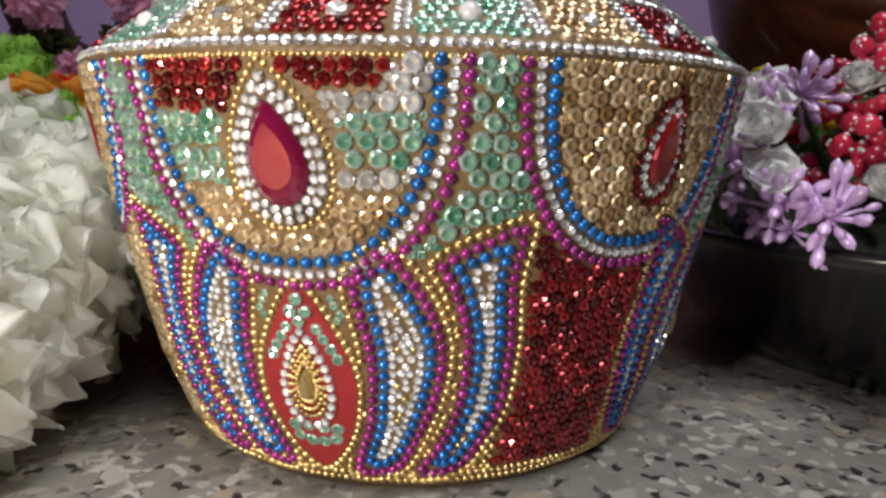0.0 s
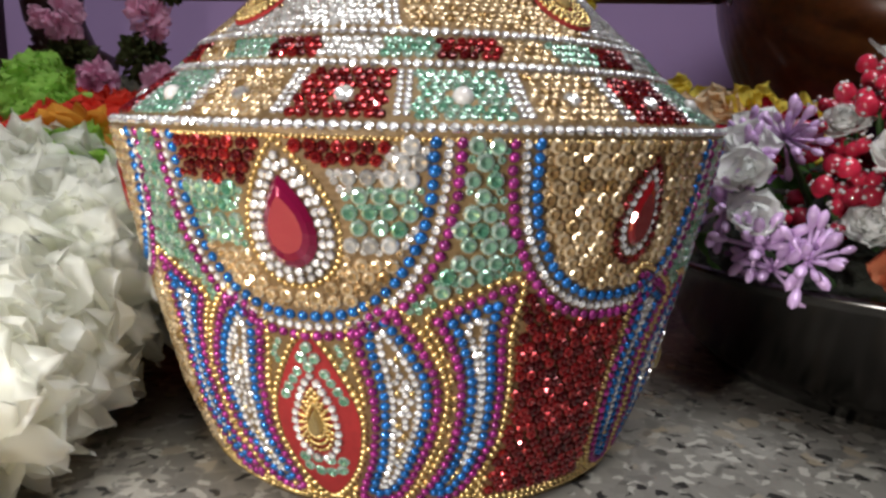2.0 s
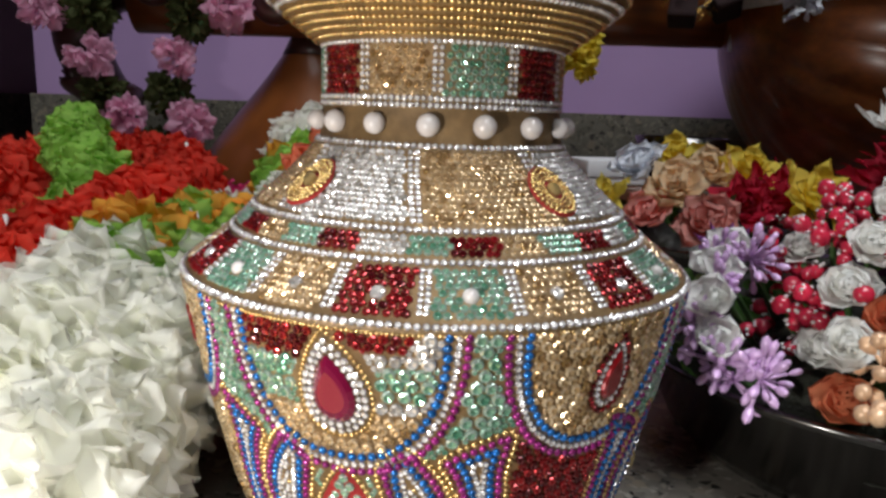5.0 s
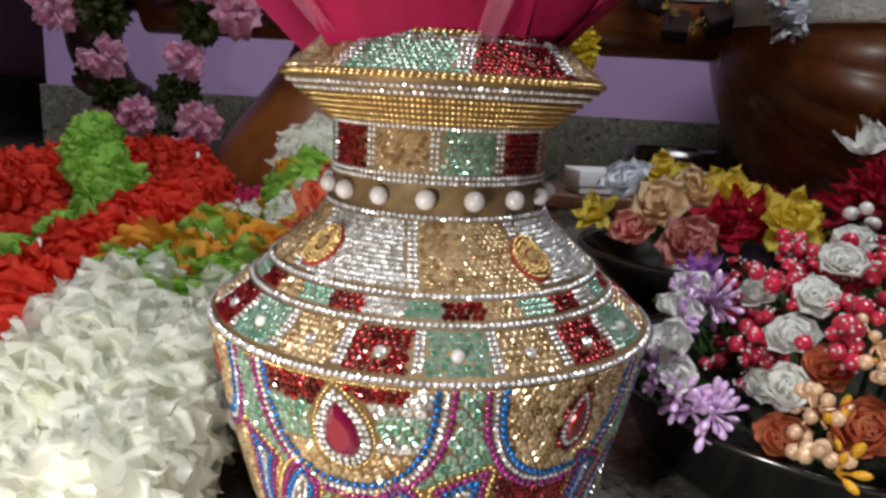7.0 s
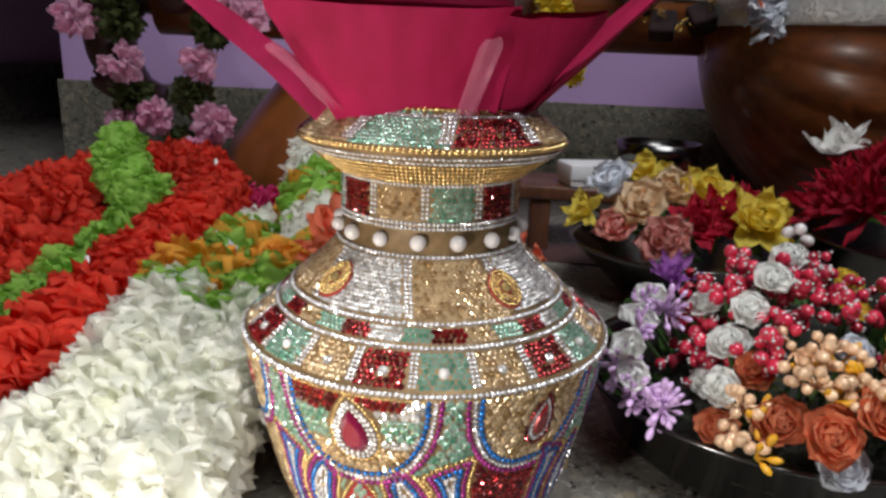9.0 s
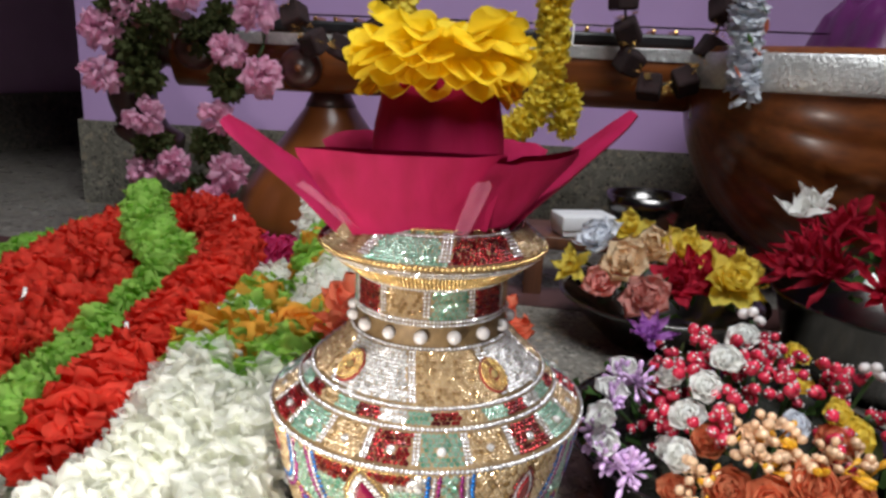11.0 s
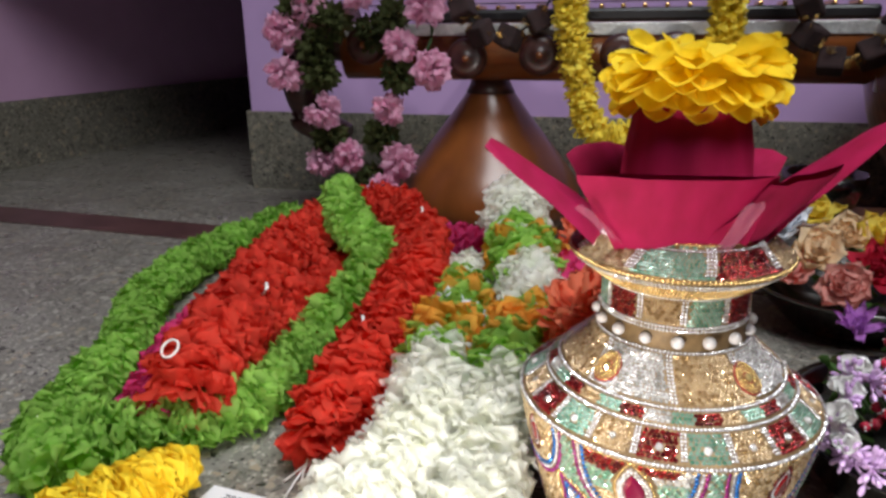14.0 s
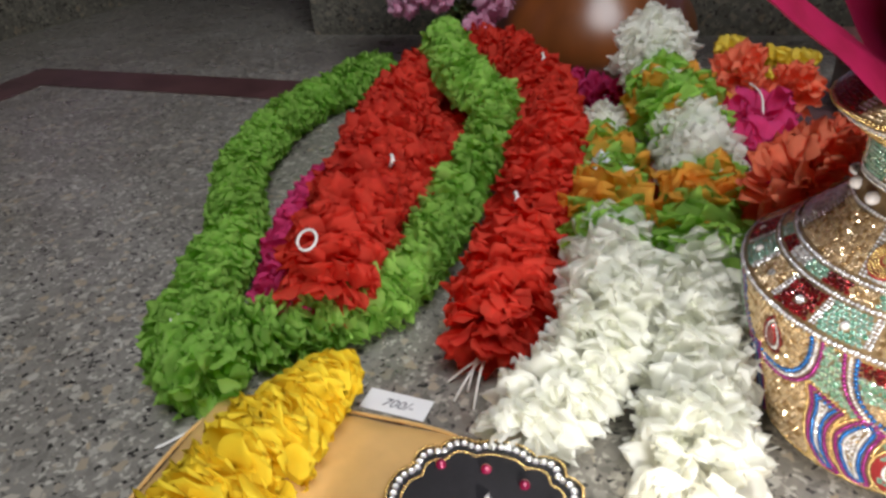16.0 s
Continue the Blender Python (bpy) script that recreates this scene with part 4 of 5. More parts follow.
for a, b in (((-0.05, 0.37, 0.095), (-0.05, 0.22, 0.085)), ((-0.022, 0.14, 0.10), (-0.05, 0.22, 0.085))):
    v, f = tube(spline([a, tuple((Vector(a) + Vector(b)) / 2 + Vector((0.01, 0, 0.012))), b], 8), 0.001, 6)
    put("string", mesh_of("string", v, f, M_THREAD), coral_garland)
for p in ((-0.04, 0.48, 0.11), (-0.005, 0.45, 0.105), (0.03, 0.46, 0.1)):
    lemon = thing("yellow_flower", "small lemon-yellow cloth flower lying behind the garlands", "flower", group="yellow flowers")
    put("petals", LEMONS[0], lemon, aim((p[0], p[1], p[2] - 0.02), (0.1, -0.6, 0.8), p[0] * 90, 1.1))
    v, f = tube([(p[0], p[1], p[2] - 0.03), (p[0] + 0.005, p[1] + 0.01, 0.0)], 0.003, 6)
    put("stalk", mesh_of("stalk", v, f, M_STEM), lemon)

marigold = thing("yellow_garland_end", "bright yellow cloth garland end lying on a satin pouch", "garland")
string_blooms(marigold, "bloom", [(-0.335, -0.05, 0.030), (-0.34, -0.085, 0.036), (-0.347, -0.125, 0.04), (-0.356, -0.17, 0.042), (-0.365, -0.24, 0.042)], 0.011, YELLOWS, grow=lambda k: 0.72 + 0.4 * min(1, 2 * k), seed=12)

# ---- satin pouch, jewelled clutch and price tag ----


def cushion(w, d, h, n_x=22, n_y=16, seed=0, ripple=0.12):
    verts, faces = [], []
    for i in range(n_x + 1):
        for j in range(n_y + 1):
            u, v = 2 * i / n_x - 1, 2 * j / n_y - 1
            q = max(0.0, (1 - abs(u) ** 4) * (1 - abs(v) ** 4)) ** 0.45
            z = h * q * (1 + ripple * noise.noise((u * 3 + seed, v * 3, 0.3)) + ripple * 0.6 * noise.noise((u * 9, v * 4 + seed, 2.0)))
            verts.append((u * w / 2, v * d / 2, z))
    for i in range(n_x):
        for j in range(n_y):
            a = i * (n_y + 1) + j
            faces.append((a, a + n_y + 1, a + n_y + 2, a + 1))
    under = len(verts)
    verts += [(x, y, 0.0) for x, y, _ in verts]
    faces += [tuple(a + under for a in fc)[::-1] for fc in faces[:]]
    return verts, faces


pouch = thing("satin_pouch", "golden satin pouch lying flat on the floor", "pouch", pose(-0.33, -0.148, 0.001, 0, 0, -5))
put("cloth", mesh_of("cloth", *cushion(0.2, 0.19, 0.018, seed=1, ripple=0.3), M_GSATIN), pouch)
for w, d, holder in ((0.2, 0.19, pouch),):
    edge = [(w / 2 * math.copysign(abs(math.cos(t)) ** 0.45, math.cos(t)), d / 2 * math.copysign(abs(math.sin(t)) ** 0.45, math.sin(t)), 0.004) for t in np.linspace(0, 2 * math.pi, 60)]
    put("hem", mesh_of("hem", *tube(edge, 0.0014, 6), M_GSATIN), holder, label="stitched satin hem")
pouch2 = thing("satin_pouch", "golden satin pouch lying flat on the floor", "pouch", pose(-0.125, -0.185, 0.001, 0, 0, 6))
put("cloth", mesh_of("cloth", *cushion(0.15, 0.17, 0.016, seed=4, ripple=0.3), M_GSATIN), pouch2)
edge = [(0.075 * math.copysign(abs(math.cos(t)) ** 0.45, math.cos(t)), 0.085 * math.copysign(abs(math.sin(t)) ** 0.45, math.sin(t)), 0.004) for t in np.linspace(0, 2 * math.pi, 60)]
put("hem", mesh_of("hem", *tube(edge, 0.0014, 6), M_GSATIN), pouch2, label="stitched satin hem")
clutch = thing("velvet_clutch", "black velvet clutch edged with gold beads and rhinestones", "clutch bag", pose(-0.226, -0.152, 0.0195, 0, 0, -8))


def scalloped(w, d, n_lobes, k=1.0, count=140):
    """Plan outline of the clutch: a rounded oblong whose far edge is lobed."""
    out = []
    for i in range(count):
        t = 2 * math.pi * i / count
        x = w / 2 * math.copysign(abs(math.cos(t)) ** 0.7, math.cos(t))
        y = d / 2 * math.copysign(abs(math.sin(t)) ** 0.7, math.sin(t))
        lobe = 0.0045 * abs(math.sin(t * n_lobes)) if y > 0 else 0.0
        out.append(((x + lobe * math.cos(t)) * k, (y + lobe * math.sin(t)) * k))
    return out


rim = scalloped(0.098, 0.12, 7)
verts = [(x, y, 0.0) for x, y in rim] + [(x, y, 0.010) for x, y in rim] + [(x * 0.93, y * 0.93, 0.0135) for x, y in rim]
m = len(rim)
faces = [(i * m + j, i * m + (j + 1) % m, (i + 1) * m + (j + 1) % m, (i + 1) * m + j) for i in range(2) for j in range(m)] + [tuple(range(2 * m, 3 * m)), tuple(range(m))[::-1]]
put("body", mesh_of("body", verts, faces, M_VELVET, False), clutch)
for k, name, rad, z in ((0.985, "gold_bead", 0.0011, 0.0125), (0.90, "rhinestone", 0.0021, 0.0135), (0.81, "gold_bead", 0.0009, 0.0135)):
    (bv, bf), bmat, bs, facet, flat = SHAPES[name]
    bead = mesh_of(name, bv, bf, bmat, bs, facet, len(bf), flat)
    ring = [(x * k, y * k) for x, y in rim]
    for x, y in even(ring, rad * 2.05, True):
        if y > -0.02:
            put(name, bead, clutch, facing((x, y, z), (0, 0, 1), rad, x * 900))
bv, bf = SHAPES["pearl"][0]
bead = mesh_of("ruby_bead", bv, bf, M_RUBY, True)
for x, y in ((-0.03, 0.037), (-0.006, 0.041), (0.016, 0.037), (0.034, 0.026)):
    put("ruby_bead", bead, clutch, facing((x, y, 0.0135), (0, 0, 1), 0.0032))
v, f = tube([(0.0, 0.012, 0.014), (0.001, 0.020, 0.016), (0.0, 0.026, 0.014)], [0.001, 0.0022, 0.0008], 6)
put("clasp_bead", mesh_of("clasp_bead", v, f, M_CRYSTAL), clutch)

tag = thing("price_tag", "small white paper price tag with pencilled figures", "price tag", pose(-0.299, -0.038, 0.001, 0, 0, -9))
part("paper", box_bm((0.046, 0.019, 0.0006), (0, 0, 0.0003)), M_PAPER, tag, smooth=False)
txt = bpy.data.curves.new("figures", "FONT")
txt.body, txt.size, txt.align_x, txt.align_y, txt.extrude = "700/-", 0.0105, "CENTER", "CENTER", 0.0001
txt.shear = 0.3
txt_ob = new("figures_text", txt)
bpy.context.view_layer.update()
fig = bpy.data.meshes.new_from_object(txt_ob.evaluated_get(bpy.context.evaluated_depsgraph_get()))
bpy.data.objects.remove(txt_ob)
fig.materials.clear()
fig.materials.append(M_INK)
put("figures", fig, tag, pose(0.001, -0.001, 0.0008), "pencilled figures")

# ---- crown on the pot ----
topper = thing("coconut_topper", "satin-wrapped coconut with crimson leaves and yellow flower crown", "offering")


def blade(name, base, tip, side, w0, w1, bow, material, parent, label="", blunt=0.6, thick=0.0022, n_l=12, n_w=6):
    """A stitched satin leaf from base to tip; side: its width's direction; bow: how far it hollows."""
    base, tip, side = Vector(base), Vector(tip), Vector(side).normalized()
    d = tip - base
    up = side.cross(d).normalized()
    verts, faces = [], []
    for s in (0, 1):
        for i in range(n_l + 1):
            t = i / n_l
            w = (w0 + (w1 - w0) * t) * (1 if t < 0.9 else 1 - (1 - blunt) * ((t - 0.9) / 0.1) ** 2)
            for j in range(n_w + 1):
                q = 2 * j / n_w - 1
                puff = (1 - abs(q) ** 3) * min(1, t * 6 + 0.3) * thick * (1 if s else -1)
                fold = 0.003 * noise.noise((q * 3 + base.x * 40, t * 2.5, base.y * 50))
                verts.append(base + d * t + side * (q * w / 2) + up * (bow * (1 - 0.75 * t) * q * q * w + puff + fold))
    row = n_w + 1
    for s in (0, 1):
        for i in range(n_l):
            for j in range(n_w):
                a = s * (n_l + 1) * row + i * row + j
                fc = (a, a + 1, a + row + 1, a + row)
                faces.append(fc if s else fc[::-1])
    return put(name, mesh_of(name, verts, faces, material), parent, label=label)


wrap_v, wrap_f = lathe([(0.034, 0.190), (0.0385, 0.215), (0.0385, 0.238), (0.036, 0.262), (0.0315, 0.285), (0.024, 0.302), (0.010, 0.309), (0.0, 0.310)], 88, 0.06)
wrap_v = [(x * (1 + 0.012 * math.sin(11 * math.atan2(y, x)) * (z > 0.19)), y * (1 + 0.012 * math.sin(11 * math.atan2(y, x))), z) for x, y, z in wrap_v]
put("wrapped_coconut", mesh_of("wrapped_coconut", wrap_v, wrap_f, M_SATIN), topper, label="coconut in pleated crimson satin")
blade("satin_leaf", (-0.006, -0.0415, 0.203), (-0.014, -0.066, 0.2545), (1, 0.05, 0), 0.068, 0.104, -0.07, M_SATIN, topper, blunt=0.97)
blade("satin_leaf", (0.027, -0.031, 0.203), (0.054, -0.050, 0.2535), (1, 0.75, 0.12), 0.055, 0.062, -0.12, M_SATIN, topper, blunt=0.9)
blade("satin_leaf", (-0.034, -0.006, 0.203), (-0.118, -0.010, 0.2615), (0.1, 1, 0.15), 0.05, 0.022, -0.1, M_SATIN, topper)
blade("satin_leaf", (0.034, -0.004, 0.203), (0.107, -0.002, 0.275), (-0.1, 1, 0.1), 0.055, 0.022, -0.1, M_SATIN, topper)
blade("satin_leaf", (-0.03, 0.024, 0.203), (-0.053, 0.05, 0.252), (0.7, 0.7, 0), 0.06, 0.06, 0.1, M_SATIN, topper)
blade("satin_leaf", (0.02, 0.03, 0.203), (0.046, 0.062, 0.25), (0.8, -0.6, 0), 0.06, 0.06, 0.1, M_SATIN, topper)
blade("organza_edge", (-0.036, -0.036, 0.206), (-0.060, -0.0665, 0.238), (1, -0.3, -0.3), 0.010, 0.012, 0.2, M_ORGANZA, topper, "sheer pink organza edge", thick=0.0004)
blade("organza_edge", (0.014, -0.0455, 0.206), (0.026, -0.0675, 0.243), (1, -0.2, 0.1), 0.008, 0.010, 0.2, M_ORGANZA, topper, "sheer pink organza edge", thick=0.0004)


def spoon(length, width, depth, seed):
    """verts and faces of a round-ended, hollowed petal from the origin along +x."""
    rr = random.Random(seed)
    ph, verts, faces = rr.uniform(0, 6), [], []
    for i in range(10):
        t = 1 - (1 - i / 9) ** 1.6
        w = min(1.0, 0.35 + 1.15 * t) * (math.sqrt(max(0.0, 1 - ((t - 0.5) / 0.5) ** 4)) if t > 0.5 else 1.0)
        for j in (-1, -0.6, -0.25, 0.25, 0.6, 1):
            z = depth * (j * j * w * min(1, t * 2) + 0.7 * max(0.0, (t - 0.35) / 0.65) ** 2) + 0.02 * length * math.sin(ph + 4 * t + 2 * j)
            verts.append((length * t, j * w * width / 2, z))
    for i in range(9):
        faces += [(i * 6 + j, i * 6 + j + 1, i * 6 + j + 7, i * 6 + j + 6) for j in range(5)]
    return verts, faces


rp = random.Random(21)
CROWN_Z, CROWN_R, CROWN_H = 0.303, 0.034, 0.016
cv, cf = lathe([(0.0, CROWN_Z - CROWN_H)] + [(CROWN_R * math.cos(a), CROWN_Z + CROWN_H * math.sin(a)) for a in np.linspace(-1.2, 1.5, 9)] + [(0.0, CROWN_Z + CROWN_H)], 32, 0.08)
put("crown_pad", mesh_of("crown_pad", cv, cf, P_YELLOW), topper, label="yellow cloth pad under the crown's petals")
spoons = [mesh_of("crown_petal", *spoon(0.0265, 0.0215, 0.005 + 0.0012 * k, k), P_YELLOW) for k in range(4)]
for k in range(96):
    up = -0.6 + 1.36 * (k + 0.5) / 96
    a = k * 2.39996 + rp.uniform(-0.12, 0.12)
    out = Vector((math.cos(a), math.sin(a), 0))
    flat = math.sqrt(max(0.0, 1 - up * up))
    at = out * (CROWN_R * 0.8 * flat) + Vector((0, 0, CROWN_Z + CROWN_H * 0.8 * up))
    nrm = (out * flat + Vector((0, 0, up * 1.1))).normalized()
    droop = out * (0.25 + 0.4 * max(0.0, up)) + Vector((0, 0, -0.85 + 0.6 * max(0.0, up)))
    ahead = (nrm * 0.5 + droop * 0.75 + Vector((rp.gauss(0, 0.09), rp.gauss(0, 0.09), rp.gauss(0, 0.09)))).normalized()
    face = (nrm + Vector((0, 0, 0.35)))
    face = (face - ahead * face.dot(ahead)).normalized()
    side = face.cross(ahead)
    mtx = Matrix((ahead, side, face)).transposed().to_4x4()
    mtx.translation = at
    put("crown_petal", spoons[k % 4], topper, mtx @ Matrix.Scale(rp.uniform(0.88, 1.08), 4), "yellow cloth petal")

# ---- lute behind the flowers ----
veena = thing("veena", "polished brown wooden lute with gourd and silver inlay", "musical instrument")
VY = 0.67                        # its line, running a little towards the front at the right


def vy(x):
    return VY - 0.09 * (x - 0.0)


def neck_section(x, r0=0.055, z0=0.302):
    """A round-bellied section, flat on top."""
    pts = []
    for i in range(15):
        t = math.pi * i / 14
        pts.append((x, vy(x) - r0 * 0.72 * math.cos(t), z0 - r0 * math.sin(t)))
    pts += [(x, vy(x) + r0 * 0.72, z0 + 0.03), (x, vy(x) - r0 * 0.72, z0 + 0.03)]
    return pts


secs = [neck_section(x) for x in np.linspace(-0.44, 0.33, 12)]
verts = [p for s in secs for p in s]
m = len(secs[0])
faces = [(i * m + j, i * m + (j + 1) % m, (i + 1) * m + (j + 1) % m, (i + 1) * m + j) for i in range(len(secs) - 1) for j in range(m)] + [tuple(range(m))[::-1], tuple(range((len(secs) - 1) * m, len(secs) * m))]
put("neck", mesh_of("neck", verts, faces, M_VEENA), veena, label="long round-bellied wooden neck")


def along(name, x0, x1, z, h, out, depth, material, label=""):
    a, b = Vector((x0, vy(x0) - out)), Vector((x1, vy(x1) - out))
    d = (b - a)
    ang = math.degrees(math.atan2(d.y, d.x))
    return part(name, box_bm((d.length, depth, h), bevel=min(h, depth) * 0.25), material, veena, label, False, pose((a.x + b.x) / 2, (a.y + b.y) / 2, z, 0, 0, ang))


along("inlay_strip", -0.43, 0.325, 0.323, 0.017, 0.0405, 0.004, M_SILVER, "embossed white inlay strip")
along("fret_board", -0.30, 0.32, 0.342, 0.019, 0.0, 0.05, M_BLACK, "black wax fret ledge")
for i in range(20):
    x = -0.28 + 0.03 * i
    along("fret", x, x + 0.006, 0.354, 0.006, 0.0, 0.05, M_BRASS, "brass fret")
along("ferrule", 0.318, 0.336, 0.29, 0.10, 0.037, 0.012, M_SILVER, "pale ring where neck meets bowl")
for k in range(4):
    s_v, s_f = tube([(-0.40, vy(-0.4) - 0.012 + 0.008 * k, 0.360), (0.66, vy(0.66) - 0.012 + 0.008 * k, 0.362)], 0.0006, 4)
    put("string", mesh_of("string", s_v, s_f, M_STEEL), veena)
knob_prof = [(0.0, -0.018), (0.010, -0.017), (0.013, -0.012), (0.026, -0.011), (0.0295, -0.006), (0.0295, 0.004), (0.026, 0.010), (0.018, 0.013), (0.012, 0.012), (0.009, 0.015), (0.0, 0.016)]
knob = mesh_of("peg_knob", *lathe(knob_prof, 28), M_DARKWOOD)
shaft = mesh_of("peg_shaft", *lathe([(0.0, 0.0), (0.009, 0.0), (0.007, 0.10), (0.0, 0.10)], 14), M_DARKWOOD)
button = mesh_of("peg_button", *lathe([(0.005, 0.0), (0.004, 0.002), (0.0, 0.003)], 10), M_GOURD)
for x, z in ((-0.475, 0.298), (-0.385, 0.303), (-0.228, 0.283), (-0.122, 0.288), (-0.01, 0.288), (0.06, 0.29)):
    y = vy(x) - 0.075
    peg = put("peg", knob, veena, pose(x, y, z, 90, 0, 0), "dark turned tuning peg")
    put("peg_shaft", shaft, peg, pose(0, 0, -0.10))
    put("peg_button", button, peg, pose(0, 0, 0.0155))
scroll_path = [(-0.43, vy(-0.43), 0.315), (-0.475, vy(-0.47), 0.318), (-0.508, vy(-0.5) - 0.01, 0.285), (-0.512, vy(-0.5) - 0.02, 0.24), (-0.502, vy(-0.5) - 0.02, 0.20), (-0.478, vy(-0.48) - 0.02, 0.165), (-0.445, vy(-0.45) - 0.02, 0.150)]
sp = spline(scroll_path, 8)
v, f = tube(sp, [0.045 - 0.02 * abs(k / (len(sp) - 1) - 0.1) for k in range(len(sp))], 14)
put("scroll", mesh_of("scroll", v, f, M_DARKWOOD), veena, label="dark carved scroll head")
sp = spline([(-0.505, vy(-0.5) - 0.035, 0.20), (-0.522, vy(-0.5) - 0.04, 0.182), (-0.505, vy(-0.5) - 0.04, 0.168), (-0.475, vy(-0.5) - 0.035, 0.152), (-0.46, vy(-0.46) - 0.03, 0.135)], 6)
v, f = tube(sp, [0.012, *([0.013] * (len(sp) - 2)), 0.006], 10)
put("scroll_jaw", mesh_of("scroll_jaw", v, f, M_DARKWOOD), veena, label="carved jaw of the scroll head")
g = spline([(0.04, 0.0), (0.105, 0.006), (0.142, 0.032), (0.150, 0.062), (0.136, 0.098), (0.104, 0.14), (0.072, 0.18), (0.045, 0.217), (0.031, 0.238), (0.027, 0.252)], 5)
put("gourd", mesh_of("gourd", *lathe([(0.0, 0.0)] + [(max(0, r), max(0, z)) for r, z in g], 56), M_GOURD), veena, pose(-0.205, vy(-0.205) + 0.03, 0.0), "varnished brown gourd resonator")
put("gourd_collar", mesh_of("gourd_collar", *lathe([(0.03, 0.222), (0.04, 0.226), (0.033, 0.24), (0.026, 0.256), (0.0, 0.257)], 30), M_DARKWOOD), veena, pose(-0.205, vy(-0.205) + 0.03, 0.0), "dark collar")
# ribbed bowl, its ribs running from the neck to the far end
BX, BY, BR = 0.60, vy(0.6), 0.29
verts, faces, NA, NB = [], [], 41, 130
for i in range(NA):
    u = i / (NA - 1)
    x = -math.cos(math.pi * u)
    swell = max(0.0, 1 - x * x) ** 0.5
    for j in range(NB + 1):
        t = math.pi * j / NB
        rib = 1 + 0.022 * abs(math.sin(t * 13)) * swell - 0.022
        verts.append((BX + x * BR * 0.98, BY - 0.215 * swell * math.cos(t) * rib, 0.285 - 0.275 * swell * math.sin(t) * rib))
for i in range(NA - 1):
    for j in range(NB):
        a = i * (NB + 1) + j
        faces.append((a, a + 1, a + NB + 2, a + NB + 1))
put("bowl", mesh_of("bowl", verts, faces, M_VEENA), veena, label="ribbed carved wooden sound bowl")


def oval_ring(k, z):
    return [(BX + BR * k * math.cos(2 * math.pi * i / 72), BY + 0.217 * k * math.sin(2 * math.pi * i / 72), z) for i in range(72)]


rows = [oval_ring(1.0, 0.283), oval_ring(1.012, 0.287), oval_ring(1.012, 0.325), oval_ring(1.0, 0.329)]
verts = [p for r in rows for p in r]
faces = [(i * 72 + j, i * 72 + (j + 1) % 72, (i + 1) * 72 + (j + 1) % 72, (i + 1) * 72 + j) for i in range(3) for j in range(72)]
put("bowl_rim", mesh_of("bowl_rim", verts, faces, M_SILVER), veena, label="embossed white band round the bowl")
verts = oval_ring(1.0, 0.329) + oval_ring(0.97, 0.337) + oval_ring(0.02, 0.34)
faces = [(i * 72 + j, i * 72 + (j + 1) % 72, (i + 1) * 72 + (j + 1) % 72, (i + 1) * 72 + j) for i in range(2) for j in range(72)]
put("sound_board", mesh_of("sound_board", verts, faces, M_VEENA), veena, label="brown wooden sound board")

# ---- garlands hung on the lute ----
pink_garland = thing("pink_garland", "pale pink and moss-green cloth flower garland hung over the lute", "garland")
GY = 0.60
PINKSPOTS = [(-0.462, 0.357), (-0.502, 0.322), (-0.500, 0.262), (-0.440, 0.207), (-0.408, 0.139), (-0.330, 0.132), (-0.343, 0.211), (-0.275, 0.268), (-0.320, 0.303), (-0.284, 0.357), (-0.352, 0.090), (-0.455, 0.128), (-0.385, 0.375)]
MOSSSPOTS = [(-0.430, 0.335), (-0.452, 0.262), (-0.330, 0.258), (-0.360, 0.168), (-0.442, 0.165), (-0.335, 0.345), (-0.38, 0.10), (-0.483, 0.355), (-0.46, 0.30), (-0.365, 0.32)]
r = random.Random(31)
for k, (x, z) in enumerate(PINKSPOTS):
    put("pink_flower", PINKS[k % 3], pink_garland, aim((x, GY - r.uniform(0, 0.02), z), (r.uniform(-0.4, 0.4), -1, r.uniform(-0.2, 0.5)), r.uniform(0, 6), r.uniform(0.85, 1.08)))
for k, (x, z) in enumerate(MOSSSPOTS):
    put("moss_ball", MOSSES[k % 3], pink_garland, aim((x, GY + 0.008, z), (0.2, -1, 0.3), r.uniform(0, 6), r.uniform(0.9, 1.1)))
v, f = tube(spline([(-0.40, GY + 0.03, 0.39), (-0.48, GY + 0.01, 0.33), (-0.445, GY + 0.01, 0.2), (-0.40, GY + 0.01, 0.13), (-0.35, GY + 0.01, 0.085), (-0.335, GY + 0.01, 0.13), (-0.345, GY + 0.01, 0.21), (-0.28, GY + 0.01, 0.31), (-0.30, GY + 0.03, 0.39)], 8), 0.0025, 6)
put("string", mesh_of("string", v, f, M_STEM), pink_garland)

yellow_garland = thing("yellow_garland", "frilly yellow cloth garland hung over the lute", "garland")
string_blooms(yellow_garland, "bloom", [(-0.083, 0.575, 0.41), (-0.08, 0.57, 0.335), (-0.066, 0.565, 0.26), (-0.046, 0.56, 0.195), (-0.008, 0.56, 0.178), (0.04, 0.56, 0.198), (0.085, 0.56, 0.225), (0.112, 0.56, 0.27), (0.118, 0.565, 0.33), (0.115, 0.57, 0.42)], 0.013, SMALLYELLOWS, seed=33)
tassel = thing("yellow_tassel", "yellow cloth flower tassel hanging behind the strand", "garland")
string_blooms(tassel, "bloom", [(0.15, 0.62, 0.26), (0.148, 0.62, 0.225)], 0.013, SMALLYELLOWS, seed=34)
v, f = tube([(0.15, 0.62, 0.26), (0.152, 0.63, 0.36)], 0.0015, 5)
put("loop", mesh_of("loop", v, f, M_THREAD), tassel)

